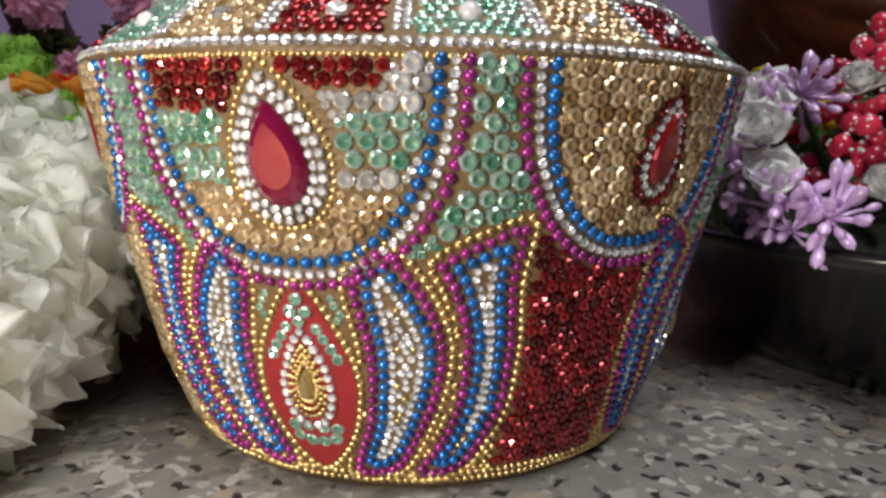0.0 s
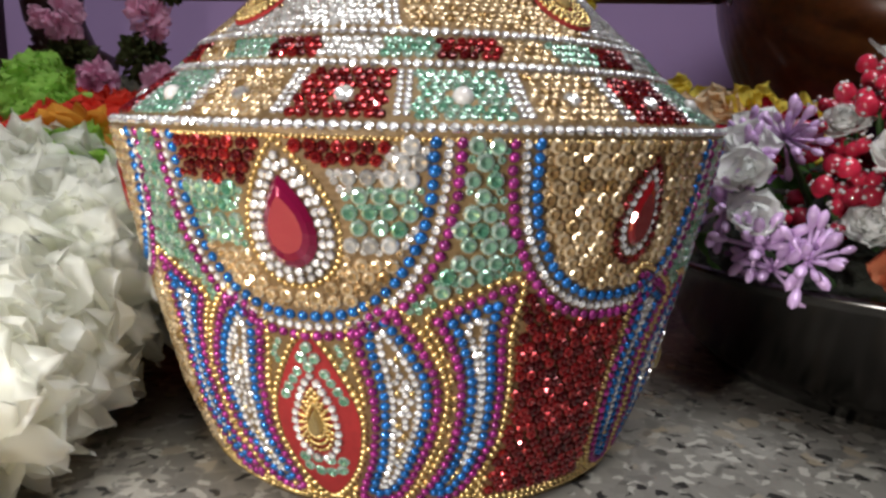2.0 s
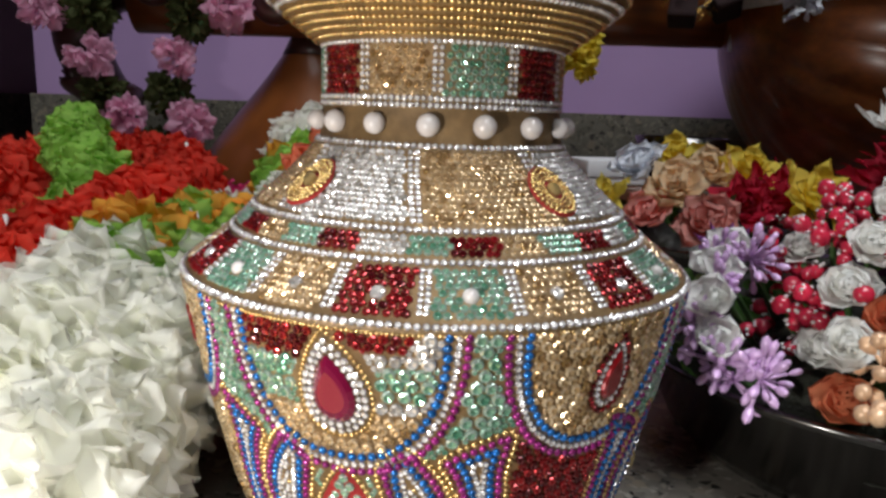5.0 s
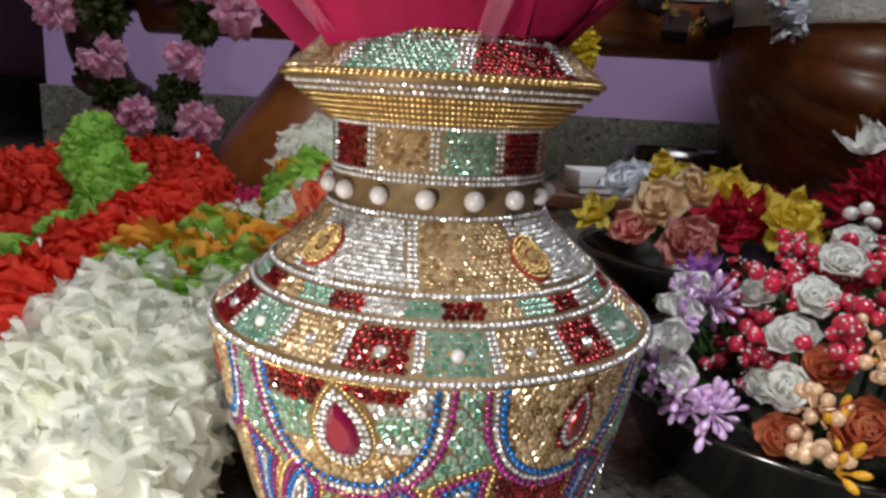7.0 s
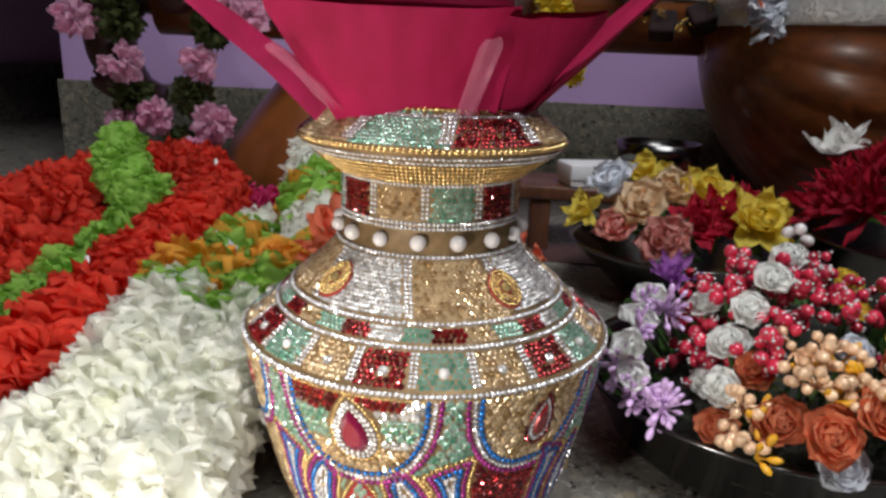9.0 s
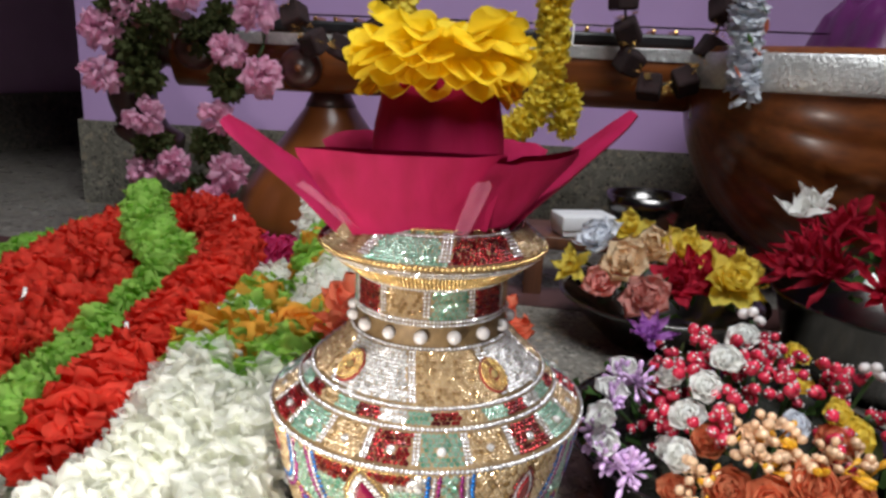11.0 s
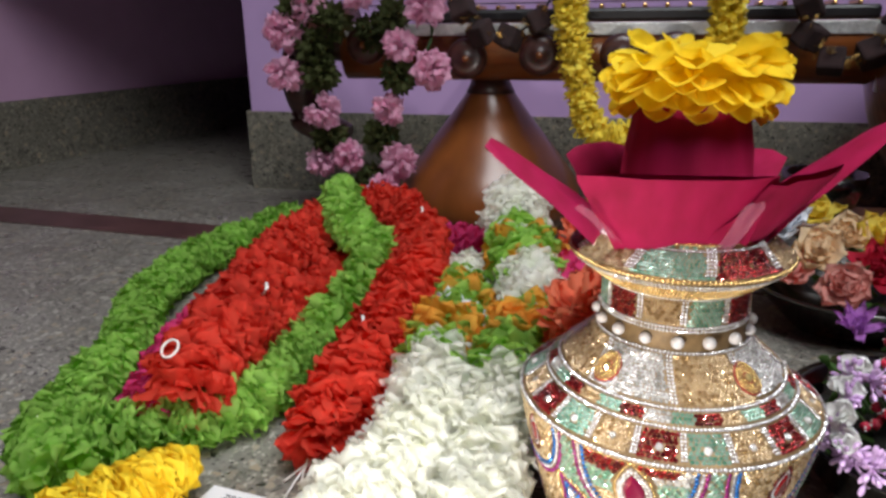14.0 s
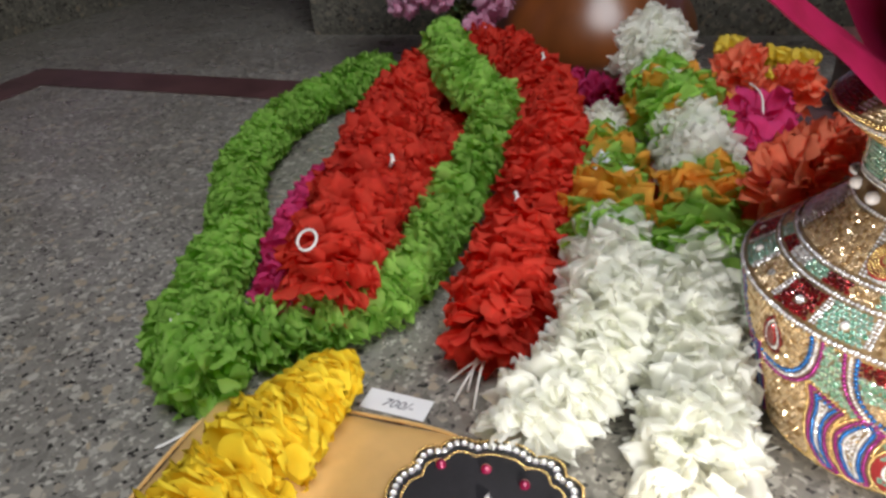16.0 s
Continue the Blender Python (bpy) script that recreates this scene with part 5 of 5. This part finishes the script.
FLECK = mesh_of("tinsel", *tube([(0.5 * math.cos(k * 0.9), 0.5 * math.sin(k * 0.9), 0.16 * k - 1.2) for k in range(16)], 0.13, 4), M_BRASS)
CUBE = None


def cube_garland(spots, y, label):
    ob = thing("velvet_cube_garland", label, "garland", group="dark garlands")
    rr = random.Random(int(spots[0][0] * 1000) + 9)
    global CUBE
    if CUBE is None:
        bm = box_bm((0.031, 0.031, 0.031), bevel=0.004)
        CUBE = bpy.data.meshes.new("velvet_cube")
        bm.to_mesh(CUBE)
        bm.free()
        CUBE.materials.append(surface_mat("brown_velvet", (0.022, 0.009, 0.009), 0.95, 300, 0.5))
    for x, z in spots:
        put("velvet_cube", CUBE, ob, pose(x, y, z, rr.uniform(-30, 30), rr.uniform(-40, 40), rr.uniform(0, 90)))
    for (x, z), (x2, z2) in zip(spots, spots[1:]):
        for k in range(9):
            d = Vector((rr.gauss(0, 1), rr.gauss(0, 1) - 0.5, rr.gauss(0, 1))).normalized()
            put("tinsel", FLECK, ob, facing(Vector(((x + x2) / 2, y - 0.008, (z + z2) / 2)) + d * 0.012, d, rr.uniform(0.003, 0.0045)))
    v, f = tube([(x, y, z) for x, z in spots], 0.002, 5)
    put("string", mesh_of("string", v, f, M_BLACK), ob)
    return ob


cube_garland([(0.205, 0.415), (0.206, 0.392), (0.216, 0.350), (0.222, 0.312), (0.252, 0.281), (0.298, 0.290), (0.326, 0.333), (0.337, 0.383), (0.34, 0.415)], 0.575, "black velvet cubes with gold bead clusters on a string")
cube_garland([(-0.245, 0.40), (-0.232, 0.352), (-0.205, 0.318), (-0.165, 0.312), (-0.125, 0.335), (-0.10, 0.38), (-0.098, 0.41)], 0.60, "dark brown velvet cubes with gold clusters on a string")
white_garland = thing("white_garland", "white cloth flower garland hanging over the lute's bowl", "garland")
string_blooms(white_garland, "bloom", [(0.34, 0.505, 0.41), (0.342, 0.5, 0.36), (0.343, 0.495, 0.32), (0.345, 0.49, 0.285)], 0.016, FARWHITES, seed=35)
for k in range(7):
    v, f = petal(0.018, 0.008, 0.3, 0.2, 0.4, 3)
    put("leaf" if k % 2 else "pink_bud", mesh_of("leaf", v, f, P_LEAF if k % 2 else P_CORAL), white_garland, pose(0.335 + 0.01 * (k % 3), 0.475, 0.40 - 0.017 * k, 60, 40 * k, 50 * k))
cloth = thing("purple_cloth", "folded purple cloth lying on the lute's bowl", "cloth", pose(0.62, vy(0.62) - 0.02, 0.339))
put("cloth", mesh_of("cloth", *cushion(0.26, 0.2, 0.075, seed=9, ripple=0.5), surface_mat("purple_silk", (0.13, 0.015, 0.12), 0.4, 40, 0.4, bump=0.4, bump_scale=30, distance=0.004)), cloth)

# ---- trays of flowers ----


def tray(label, x, y, R, h, foot=0.7):
    ob = thing("steel_tray", label, "tray", pose(x, y, 0.0), group="flower trays")
    prof = [(0.0, 0.0), (R * foot, 0.0), (R * (foot + 0.12), h * 0.25), (R * 0.96, h * 0.93), (R, h), (R * 0.992, h + 0.0025), (R * 0.95, h - 0.001), (R * (foot + 0.09), h * 0.25 + 0.003), (R * foot * 0.97, 0.003), (0.0, 0.003)]
    put("dish", mesh_of("dish", *lathe(prof, 96), M_STEEL), ob)
    rv, rf = tube([(R * 0.997 * math.cos(a), R * 0.997 * math.sin(a), h + 0.001) for a in np.linspace(0, 2 * math.pi, 97)], 0.0016, 6, False)
    put("rolled_rim", mesh_of("rolled_rim", rv, rf, M_STEEL), ob, label="rolled steel rim")
    return ob


T1, T2, T3 = (0.216, 0.062), (0.245, 0.374), (0.468, 0.29)
tray("wide stainless steel bowl heaped with small cloth flowers", *T1, 0.118, 0.05)
tray("shallow stainless steel dish of yellow and peach flowers", *T2, 0.115, 0.055, 0.5)
tray("large stainless steel bowl of crimson star flowers", *T3, 0.13, 0.088)


def stalk(parent, p, foot, r=0.0014):
    a, b = Vector(p), Vector(foot)
    v, f = tube(spline([a, (a + b) / 2 + Vector((0.004, 0.003, 0.004)), b], 5), r, 5)
    put("stalk", mesh_of("stalk", v, f, M_STEM), parent)


ROSES = {}


def rose_mesh(material, seed):
    key = (material.name, seed)
    if key not in ROSES:
        rr = random.Random(seed)
        items = []
        for i in range(22):
            k = i / 21
            ln, wd = 0.5 + 0.55 * k, 0.75 + 0.55 * k
            v, f = petal(ln, wd, 0.55, 0.35 - 0.3 * k, 0.0, 4, 0.05, rr.random())
            m = Matrix.Rotation(i * 2.39996, 4, "Z") @ Matrix.Translation((0.05 + 0.12 * k, 0, -0.15 * k)) @ Matrix.Rotation(-radians(82 - 62 * k + rr.uniform(-8, 8)), 4, "Y")
            items.append((v, f, m))
        ROSES[key] = mesh_of("rose_petals", *sewn(items), material)
    return ROSES[key]


def flower_on(name, label, me, p, nrm, size, foot, group, category="flower", spin=0.0):
    ob = thing(name, label, category, group=group)
    put("petals", me, ob, aim(p, nrm, spin, size))
    stalk(ob, Vector(p) - Vector(nrm).normalized() * size * 0.15, foot)
    return ob


def open_flower(material, count, ln, wd, seed, tilt=25, layers=2, point=0.0, cup=0.35):
    rr = random.Random(seed)
    items = []
    for lay in range(layers):
        for i in range(count):
            v, f = petal(ln * (1 - 0.22 * lay), wd, cup, rr.uniform(-0.1, 0.3), point, 4, 0.06, rr.random())
            items.append((v, f, Matrix.Rotation(2 * math.pi * (i + 0.5 * lay) / count + rr.uniform(-0.15, 0.15), 4, "Z") @ Matrix.Rotation(-radians(tilt + 24 * lay + rr.uniform(-12, 12)), 4, "Y")))
    return mesh_of("petals", *sewn(items), material)


BERRY = mesh_of("berry", *dome(10, 5, 1.15), M_BERRY)
SPECK = mesh_of("white_speck", *dome(6, 3), M_PEARL)
BUD = mesh_of("bud", *lathe([(0.0, -1.2), (0.38, -0.6), (0.55, 0.2), (0.45, 0.85), (0.0, 1.25)], 9), M_LILACBUD)
GBUD = mesh_of("glitter_bud", *lathe([(0.0, -1.0), (0.6, -0.4), (0.85, 0.2), (0.55, 0.8), (0.0, 1.0)], 8), M_GLITTER)
YBUD = mesh_of("yellow_bud", *lathe([(0.0, -1.2), (0.45, -0.5), (0.6, 0.3), (0.4, 1.0), (0.0, 1.3)], 8), piece_mat("yellow_bud", (0.8, 0.4, 0.02), 0.4, 0, 0.15))
r = random.Random(41)


def berry_spray(p, spread=0.013, count=11):
    ob = thing("berry_spray", "cluster of glossy red berries dusted with white beads", "flower", group="berry sprays")
    p = Vector(p)
    for k in range(count):
        q = p + Vector((r.gauss(0, spread * 0.6), r.gauss(0, spread * 0.6), r.gauss(0, spread * 0.5)))
        d = (q - p + Vector((0, -0.004, 0.008))).normalized()
        put("berry", BERRY, ob, aim(q, d, 0, r.uniform(0.0028, 0.0042)))
        for _ in range(3):
            e = (d + Vector((r.gauss(0, 0.7), r.gauss(0, 0.7), r.gauss(0, 0.7)))).normalized()
            put("white_speck", SPECK, ob, aim(q + e * 0.0042, e, 0, 0.0009))
    stalk(ob, p, (T1[0] + (p.x - T1[0]) * 0.5, T1[1] + (p.y - T1[1]) * 0.5, 0.02))


def bud_spray(p, me, kind, label, spread=0.018, count=12, size=0.0045, group="bud sprays"):
    ob = thing("bud_spray", label, "flower", group=group)
    p = Vector(p)
    for k in range(count):
        d = Vector((r.gauss(0, 1), r.gauss(0, 1) - 0.4, r.gauss(0, 1) + 0.4)).normalized()
        q = p + d * spread * r.uniform(0.5, 1.1)
        put(kind, me, ob, aim(q, d, 0, size * r.uniform(0.8, 1.2)))
        v, f = tube([p, q - d * size], 0.0008, 4)
        put("stem", mesh_of("stem", v, f, me.materials[0]), ob)
    stalk(ob, p, (T1[0] + (p.x - T1[0]) * 0.55, T1[1] + (p.y - T1[1]) * 0.55, 0.02))


def t1_foot(p):
    return (T1[0] + (p[0] - T1[0]) * 0.55, T1[1] + (p[1] - T1[1]) * 0.55, 0.012)


def out_of(p, c):
    """The way in which a flower at p faces out of a heap in the tray at c."""
    return Vector((p[0] - c[0], p[1] - c[1] - 0.05, 0.11)).normalized()


# white roses, orange roses, small yellow ones
for k, (p, size) in enumerate((((0.159, -0.004, 0.096), 0.0125), ((0.170, 0.002, 0.112), 0.012), ((0.184, 0.013, 0.126), 0.0125), ((0.205, 0.043, 0.13), 0.013), ((0.152, -0.022, 0.080), 0.0115), ((0.154, 0.0, 0.07), 0.012), ((0.157, 0.03, 0.105), 0.011))):
    flower_on("white_rose", "small white cloth rose in the steel bowl", rose_mesh(P_ROSEWHITE, k % 3), p, out_of(p, T1), size * 0.92, t1_foot(p), "white roses", spin=k * 1.1)
for k, (p, size) in enumerate((((0.172, -0.045, 0.074), 0.0155), ((0.190, -0.057, 0.074), 0.017), ((0.212, -0.055, 0.085), 0.017), ((0.151, -0.028, 0.06), 0.0125), ((0.169, -0.018, 0.088), 0.013), ((0.236, -0.052, 0.078), 0.016), ((0.235, -0.025, 0.095), 0.014))):
    flower_on("orange_rose", "pale orange cloth rose in the steel bowl", rose_mesh(P_ROSE, k % 3), p, out_of(p, T1), size * 0.9, t1_foot(p), "orange roses", spin=k * 0.9)
for k, p in enumerate(((0.249, 0.001, 0.1), (0.256, -0.013, 0.094), (0.237, 0.028, 0.106), (0.25, 0.063, 0.112), (0.28, -0.02, 0.085))):
    flower_on("yellow_rose", "small lemon-yellow cloth rose in the steel bowl", rose_mesh(P_LEMON, k % 3), p, out_of(p, T1), 0.0115, t1_foot(p), "yellow roses", spin=k)
flower_on("blue_rose", "pale blue-grey cloth rose against the bowl's rim", rose_mesh(P_BLUEWHITE, 1), (0.202, -0.05, 0.054), (-0.1, -0.8, 0.5), 0.013, (0.205, -0.02, 0.01), "blue roses")
flower_on("blue_rose", "pale blue-grey cloth rose among the berries", rose_mesh(P_BLUEWHITE, 2), (0.217, -0.014, 0.098), (0, -0.6, 0.7), 0.011, t1_foot((0.217, -0.014)), "blue roses")
for p in ((0.158, 0.034, 0.09), (0.183, 0.064, 0.118), (0.159, 0.013, 0.076), (0.173, -0.016, 0.1), (0.213, 0.026, 0.12), (0.218, -0.001, 0.116), (0.188, 0.042, 0.124), (0.150, 0.019, 0.075), (0.271, 0.04, 0.106),
          (0.218, 0.04, 0.124), (0.156, 0.026, 0.1), (0.195, 0.03, 0.124), (0.232, -0.026, 0.1), (0.278, 0.013, 0.096), (0.179, -0.012, 0.104), (0.17, 0.05, 0.108), (0.24, 0.05, 0.115), (0.2, 0.008, 0.118), (0.26, 0.025, 0.108), (0.165, 0.025, 0.112)):
    berry_spray(p)
for p in ((0.156, -0.039, 0.078), (0.185, -0.047, 0.094), (0.201, -0.043, 0.1), (0.154, -0.05, 0.064), (0.209, -0.05, 0.096), (0.184, -0.023, 0.102), (0.225, -0.045, 0.095), (0.195, -0.03, 0.104), (0.246, -0.035, 0.088)):
    bud_spray(p, GBUD, "glitter_bud", "sprig of peach glitter buds in the steel bowl", 0.012, 10, 0.0036, "glitter sprigs")
    bud_spray((p[0] + 0.006, p[1] - 0.004, p[2] - 0.004), YBUD, "yellow_bud", "sprig of amber-yellow buds in the steel bowl", 0.011, 4, 0.0034, "yellow sprigs")
for k, p in enumerate(((0.118, 0.022, 0.090), (0.126, 0.045, 0.096), (0.115, -0.002, 0.064), (0.126, -0.014, 0.062), (0.108, 0.012, 0.075), (0.135, 0.03, 0.1), (0.122, 0.0, 0.056))):
    bud_spray(p, BUD, "bud", "sprig of pale lilac pearl buds hanging over the bowl", 0.0135, 20, 0.0031, "lilac sprigs")
for k, p in enumerate(((0.112, 0.008, 0.085), (0.12, 0.028, 0.094), (0.114, 0.002, 0.07), (0.133, 0.05, 0.1))):
    flower_on("white_blossom", "white cloth blossom among lilac buds", open_flower(P_ROSEWHITE, 5, 0.015, 0.013, k, 40, 2), p, (-0.3, -0.7, 0.6), 1.0, t1_foot(p), "white blossoms")
flower_on("violet_star_flower", "violet pointed cloth flower behind the bowl", open_flower(P_PURPLE, 9, 0.028, 0.011, 4, 30, 3, 0.6), (0.190, 0.205, 0.066), (-0.1, -0.5, 0.8), 1.0, (0.19, 0.2, 0.0), "violet flowers")
PEARL_BIG = mesh_of("pearl", *dome(12, 6, 1.0), M_PEARL)
for c in ((0.212, 0.052, 0.140), (0.285, 0.03, 0.115)):
    ob = thing("pearl_spray", "sprig of white pearl beads in the steel bowl", "flower", group="pearl sprigs")
    for k in range(5):
        q = Vector(c) + Vector((0.006 * math.cos(k * 2.2), 0.005 * math.sin(k * 2.2), 0.004 * (k % 3)))
        put("pearl", PEARL_BIG, ob, aim(q, (0, -0.5, 1), 0, 0.0036))
    stalk(ob, c, t1_foot(c))
# dark leaves and violet scraps down in the bowl
LEAFLET = [mesh_of("leaf", *petal(0.03, 0.013, 0.3, 0.25, 0.55, 4, 0.06, k), mt) for k, mt in enumerate((P_LEAF, P_LEAF, P_DKGREEN, petal_mat("plum_leaf", (0.06, 0.015, 0.05), 0.4)))]
rl = random.Random(52)
for k in range(95):
    a, q = rl.uniform(0, 6.28), 0.104 * math.sqrt(rl.random())
    x, y = T1[0] + q * math.cos(a), T1[1] + q * math.sin(a)
    z = 0.045 + 0.045 * (1 - (q / 0.104) ** 2) * rl.uniform(0.3, 1.1)
    leaf = put("loose_leaf", LEAFLET[rl.randrange(4)], None, pose(x, y, z, rl.uniform(-40, 40), rl.uniform(-60, 20), rl.uniform(0, 360)))
    tagged(leaf, "dark green cloth leaf among the bowl's flowers", "leaf", "bowl leaves")
# added near-black filler, so that gaps between the bowl's flowers come out dark
moss = thing("filler_mound", "added near-black filler mound under the steel bowl's flowers", "foliage", pose(T1[0], T1[1], 0.004))
put("mound", mesh_of("mound", *lathe([(0.078, 0.0), (0.095, 0.025), (0.098, 0.04), (0.075, 0.065), (0.04, 0.085), (0.0, 0.092)], 36, 0.2), surface_mat("near_black_filler", (0.02, 0.022, 0.014), 0.8, 90, 0.6, bump=1.0, distance=0.004)), moss)

# second dish
for k, (mt, p, n_p, ln, wd, point) in enumerate(((P_CREAM, (0.191, 0.325, 0.098), 7, 0.028, 0.022, 0), (P_BLUEWHITE, (0.172, 0.373, 0.112), 6, 0.028, 0.024, 0), (P_LEMON, (0.255, 0.345, 0.108), 7, 0.03, 0.02, 0.2), (P_LEMON, (0.285, 0.292, 0.094), 7, 0.034, 0.022, 0.35),
                                             (P_CRIMSON, (0.238, 0.307, 0.086), 8, 0.032, 0.016, 0.4), (P_PEACH, (0.204, 0.284, 0.076), 7, 0.026, 0.02, 0), (P_LEMON, (0.143, 0.36, 0.082), 5, 0.026, 0.014, 0.3), (P_LEMON, (0.205, 0.385, 0.12), 6, 0.026, 0.018, 0.1),
                                             (P_CREAM, (0.222, 0.35, 0.11), 7, 0.025, 0.02, 0), (P_CRIMSON, (0.262, 0.318, 0.088), 8, 0.034, 0.015, 0.4), (P_PEACH, (0.168, 0.318, 0.078), 6, 0.022, 0.018, 0), (P_CRIMSON, (0.30, 0.36, 0.095), 8, 0.032, 0.014, 0.4), (P_LEMON, (0.312, 0.325, 0.09), 6, 0.03, 0.018, 0.3))):
    words = {P_CREAM: "peach-cream", P_BLUEWHITE: "pale lilac-white", P_LEMON: "lemon-yellow", P_CRIMSON: "dark red", P_PEACH: "dusty peach-pink"}[mt]
    flower_on("cloth_lily", words + " open cloth flower in the shallow dish", open_flower(mt, n_p, ln, wd, k + 60, 22, 3, point), p, out_of(p, T2), 1.22, (T2[0] + (p[0] - T2[0]) * 0.5, T2[1] + (p[1] - T2[1]) * 0.5, 0.01), "dish flowers", spin=k)
for k in range(40):
    a, q = rl.uniform(0, 6.28), 0.1 * math.sqrt(rl.random())
    leaf = put("loose_leaf", LEAFLET[rl.randrange(3)], None, pose(T2[0] + q * math.cos(a), T2[1] + q * math.sin(a), 0.05 + 0.035 * rl.random(), rl.uniform(-40, 40), rl.uniform(-50, 10), rl.uniform(0, 360)))
    tagged(leaf, "dark green cloth leaf in the shallow dish", "leaf", "dish leaves")
# third bowl: pointed crimson flowers
STARS = [open_flower(P_CRIMSON, 9, 0.05, 0.013, 80 + k, 28, 3, 0.75, 0.2) for k in range(3)]
for k, p in enumerate(((0.372, 0.262, 0.118), (0.40, 0.22, 0.115), (0.44, 0.20, 0.125), (0.385, 0.32, 0.125), (0.43, 0.27, 0.14), (0.48, 0.24, 0.145), (0.47, 0.31, 0.15), (0.42, 0.345, 0.14), (0.52, 0.22, 0.13), (0.53, 0.29, 0.14), (0.36, 0.30, 0.112), (0.50, 0.18, 0.12))):
    flower_on("crimson_star_flower", "crimson pointed cloth flower in the deep bowl", STARS[k % 3], p, out_of(p, T3), 1.0, (T3[0] + (p[0] - T3[0]) * 0.5, T3[1] + (p[1] - T3[1]) * 0.5, 0.01), "crimson flowers", spin=k * 1.3)
for k, p in enumerate(((0.374, 0.352, 0.158), (0.396, 0.366, 0.165))):
    flower_on("cream_lily", "cream pointed cloth lily above the crimson flowers", open_flower(P_ROSEWHITE, 4, 0.034, 0.016, 90 + k, 30, 2, 0.7), p, (-0.3, -0.5, 0.7), 1.0, (0.42, 0.33, 0.02), "cream lilies", spin=k)
for k in range(24):
    a, q = rl.uniform(0, 6.28), 0.1 * math.sqrt(rl.random())
    leaf = put("loose_leaf", LEAFLET[rl.randrange(2)], None, pose(T3[0] + q * math.cos(a), T3[1] + q * math.sin(a), 0.09 + 0.03 * rl.random(), rl.uniform(-40, 40), rl.uniform(-50, 10), rl.uniform(0, 360)))
    tagged(leaf, "dark green cloth leaf in the deep bowl", "leaf", "deep bowl leaves")

# low plank behind the dish, with a bowl, a box and a plate of beads
plank = thing("low_plank", "low brown wooden prayer plank on two feet", "stool", pose(0.235, 0.555, 0.0, 0, 0, -4))
part("top", box_bm((0.30, 0.11, 0.018), (0, 0, 0.075), 0.003), M_DOORWOOD, plank)
for x in (-0.12, 0.12):
    part("foot", box_bm((0.025, 0.10, 0.066), (x, 0, 0.033), 0.002), M_DOORWOOD, plank)
cup = thing("metal_bowl", "small dark shiny metal bowl on the plank", "bowl", pose(0.262, 0.562, 0.084))
put("cup", mesh_of("cup", *lathe([(0.0, 0.0), (0.026, 0.0), (0.040, 0.012), (0.050, 0.036), (0.053, 0.055), (0.050, 0.055), (0.046, 0.034), (0.036, 0.014), (0.0, 0.006)], 40), M_STEEL), cup)
white_box = thing("white_box", "flat white cardboard box lying on the plank", "box", pose(0.175, 0.535, 0.085, 0, 0, 14))
part("lid", box_bm((0.075, 0.05, 0.020), (0, 0, 0.0175), 0.002), M_PAPER, white_box)
part("base", box_bm((0.071, 0.046, 0.010), (0, 0, 0.005), 0.001), M_PAPER, white_box)
plate = thing("bead_plate", "small dark plate heaped with orange-red beads", "plate", pose(0.345, 0.53, 0.0))
put("dish", mesh_of("dish", *lathe([(0.0, 0.0), (0.03, 0.0), (0.034, 0.07), (0.044, 0.076), (0.044, 0.079), (0.0, 0.074)], 32), M_DARKWOOD), plate)
for k in range(16):
    a, q = k * 2.4, 0.033 * math.sqrt((k + 0.5) / 16)
    put("bead", BERRY, plate, pose(q * math.cos(a), q * math.sin(a), 0.079, 0, 0, 0) @ Matrix.Scale(0.007, 4))
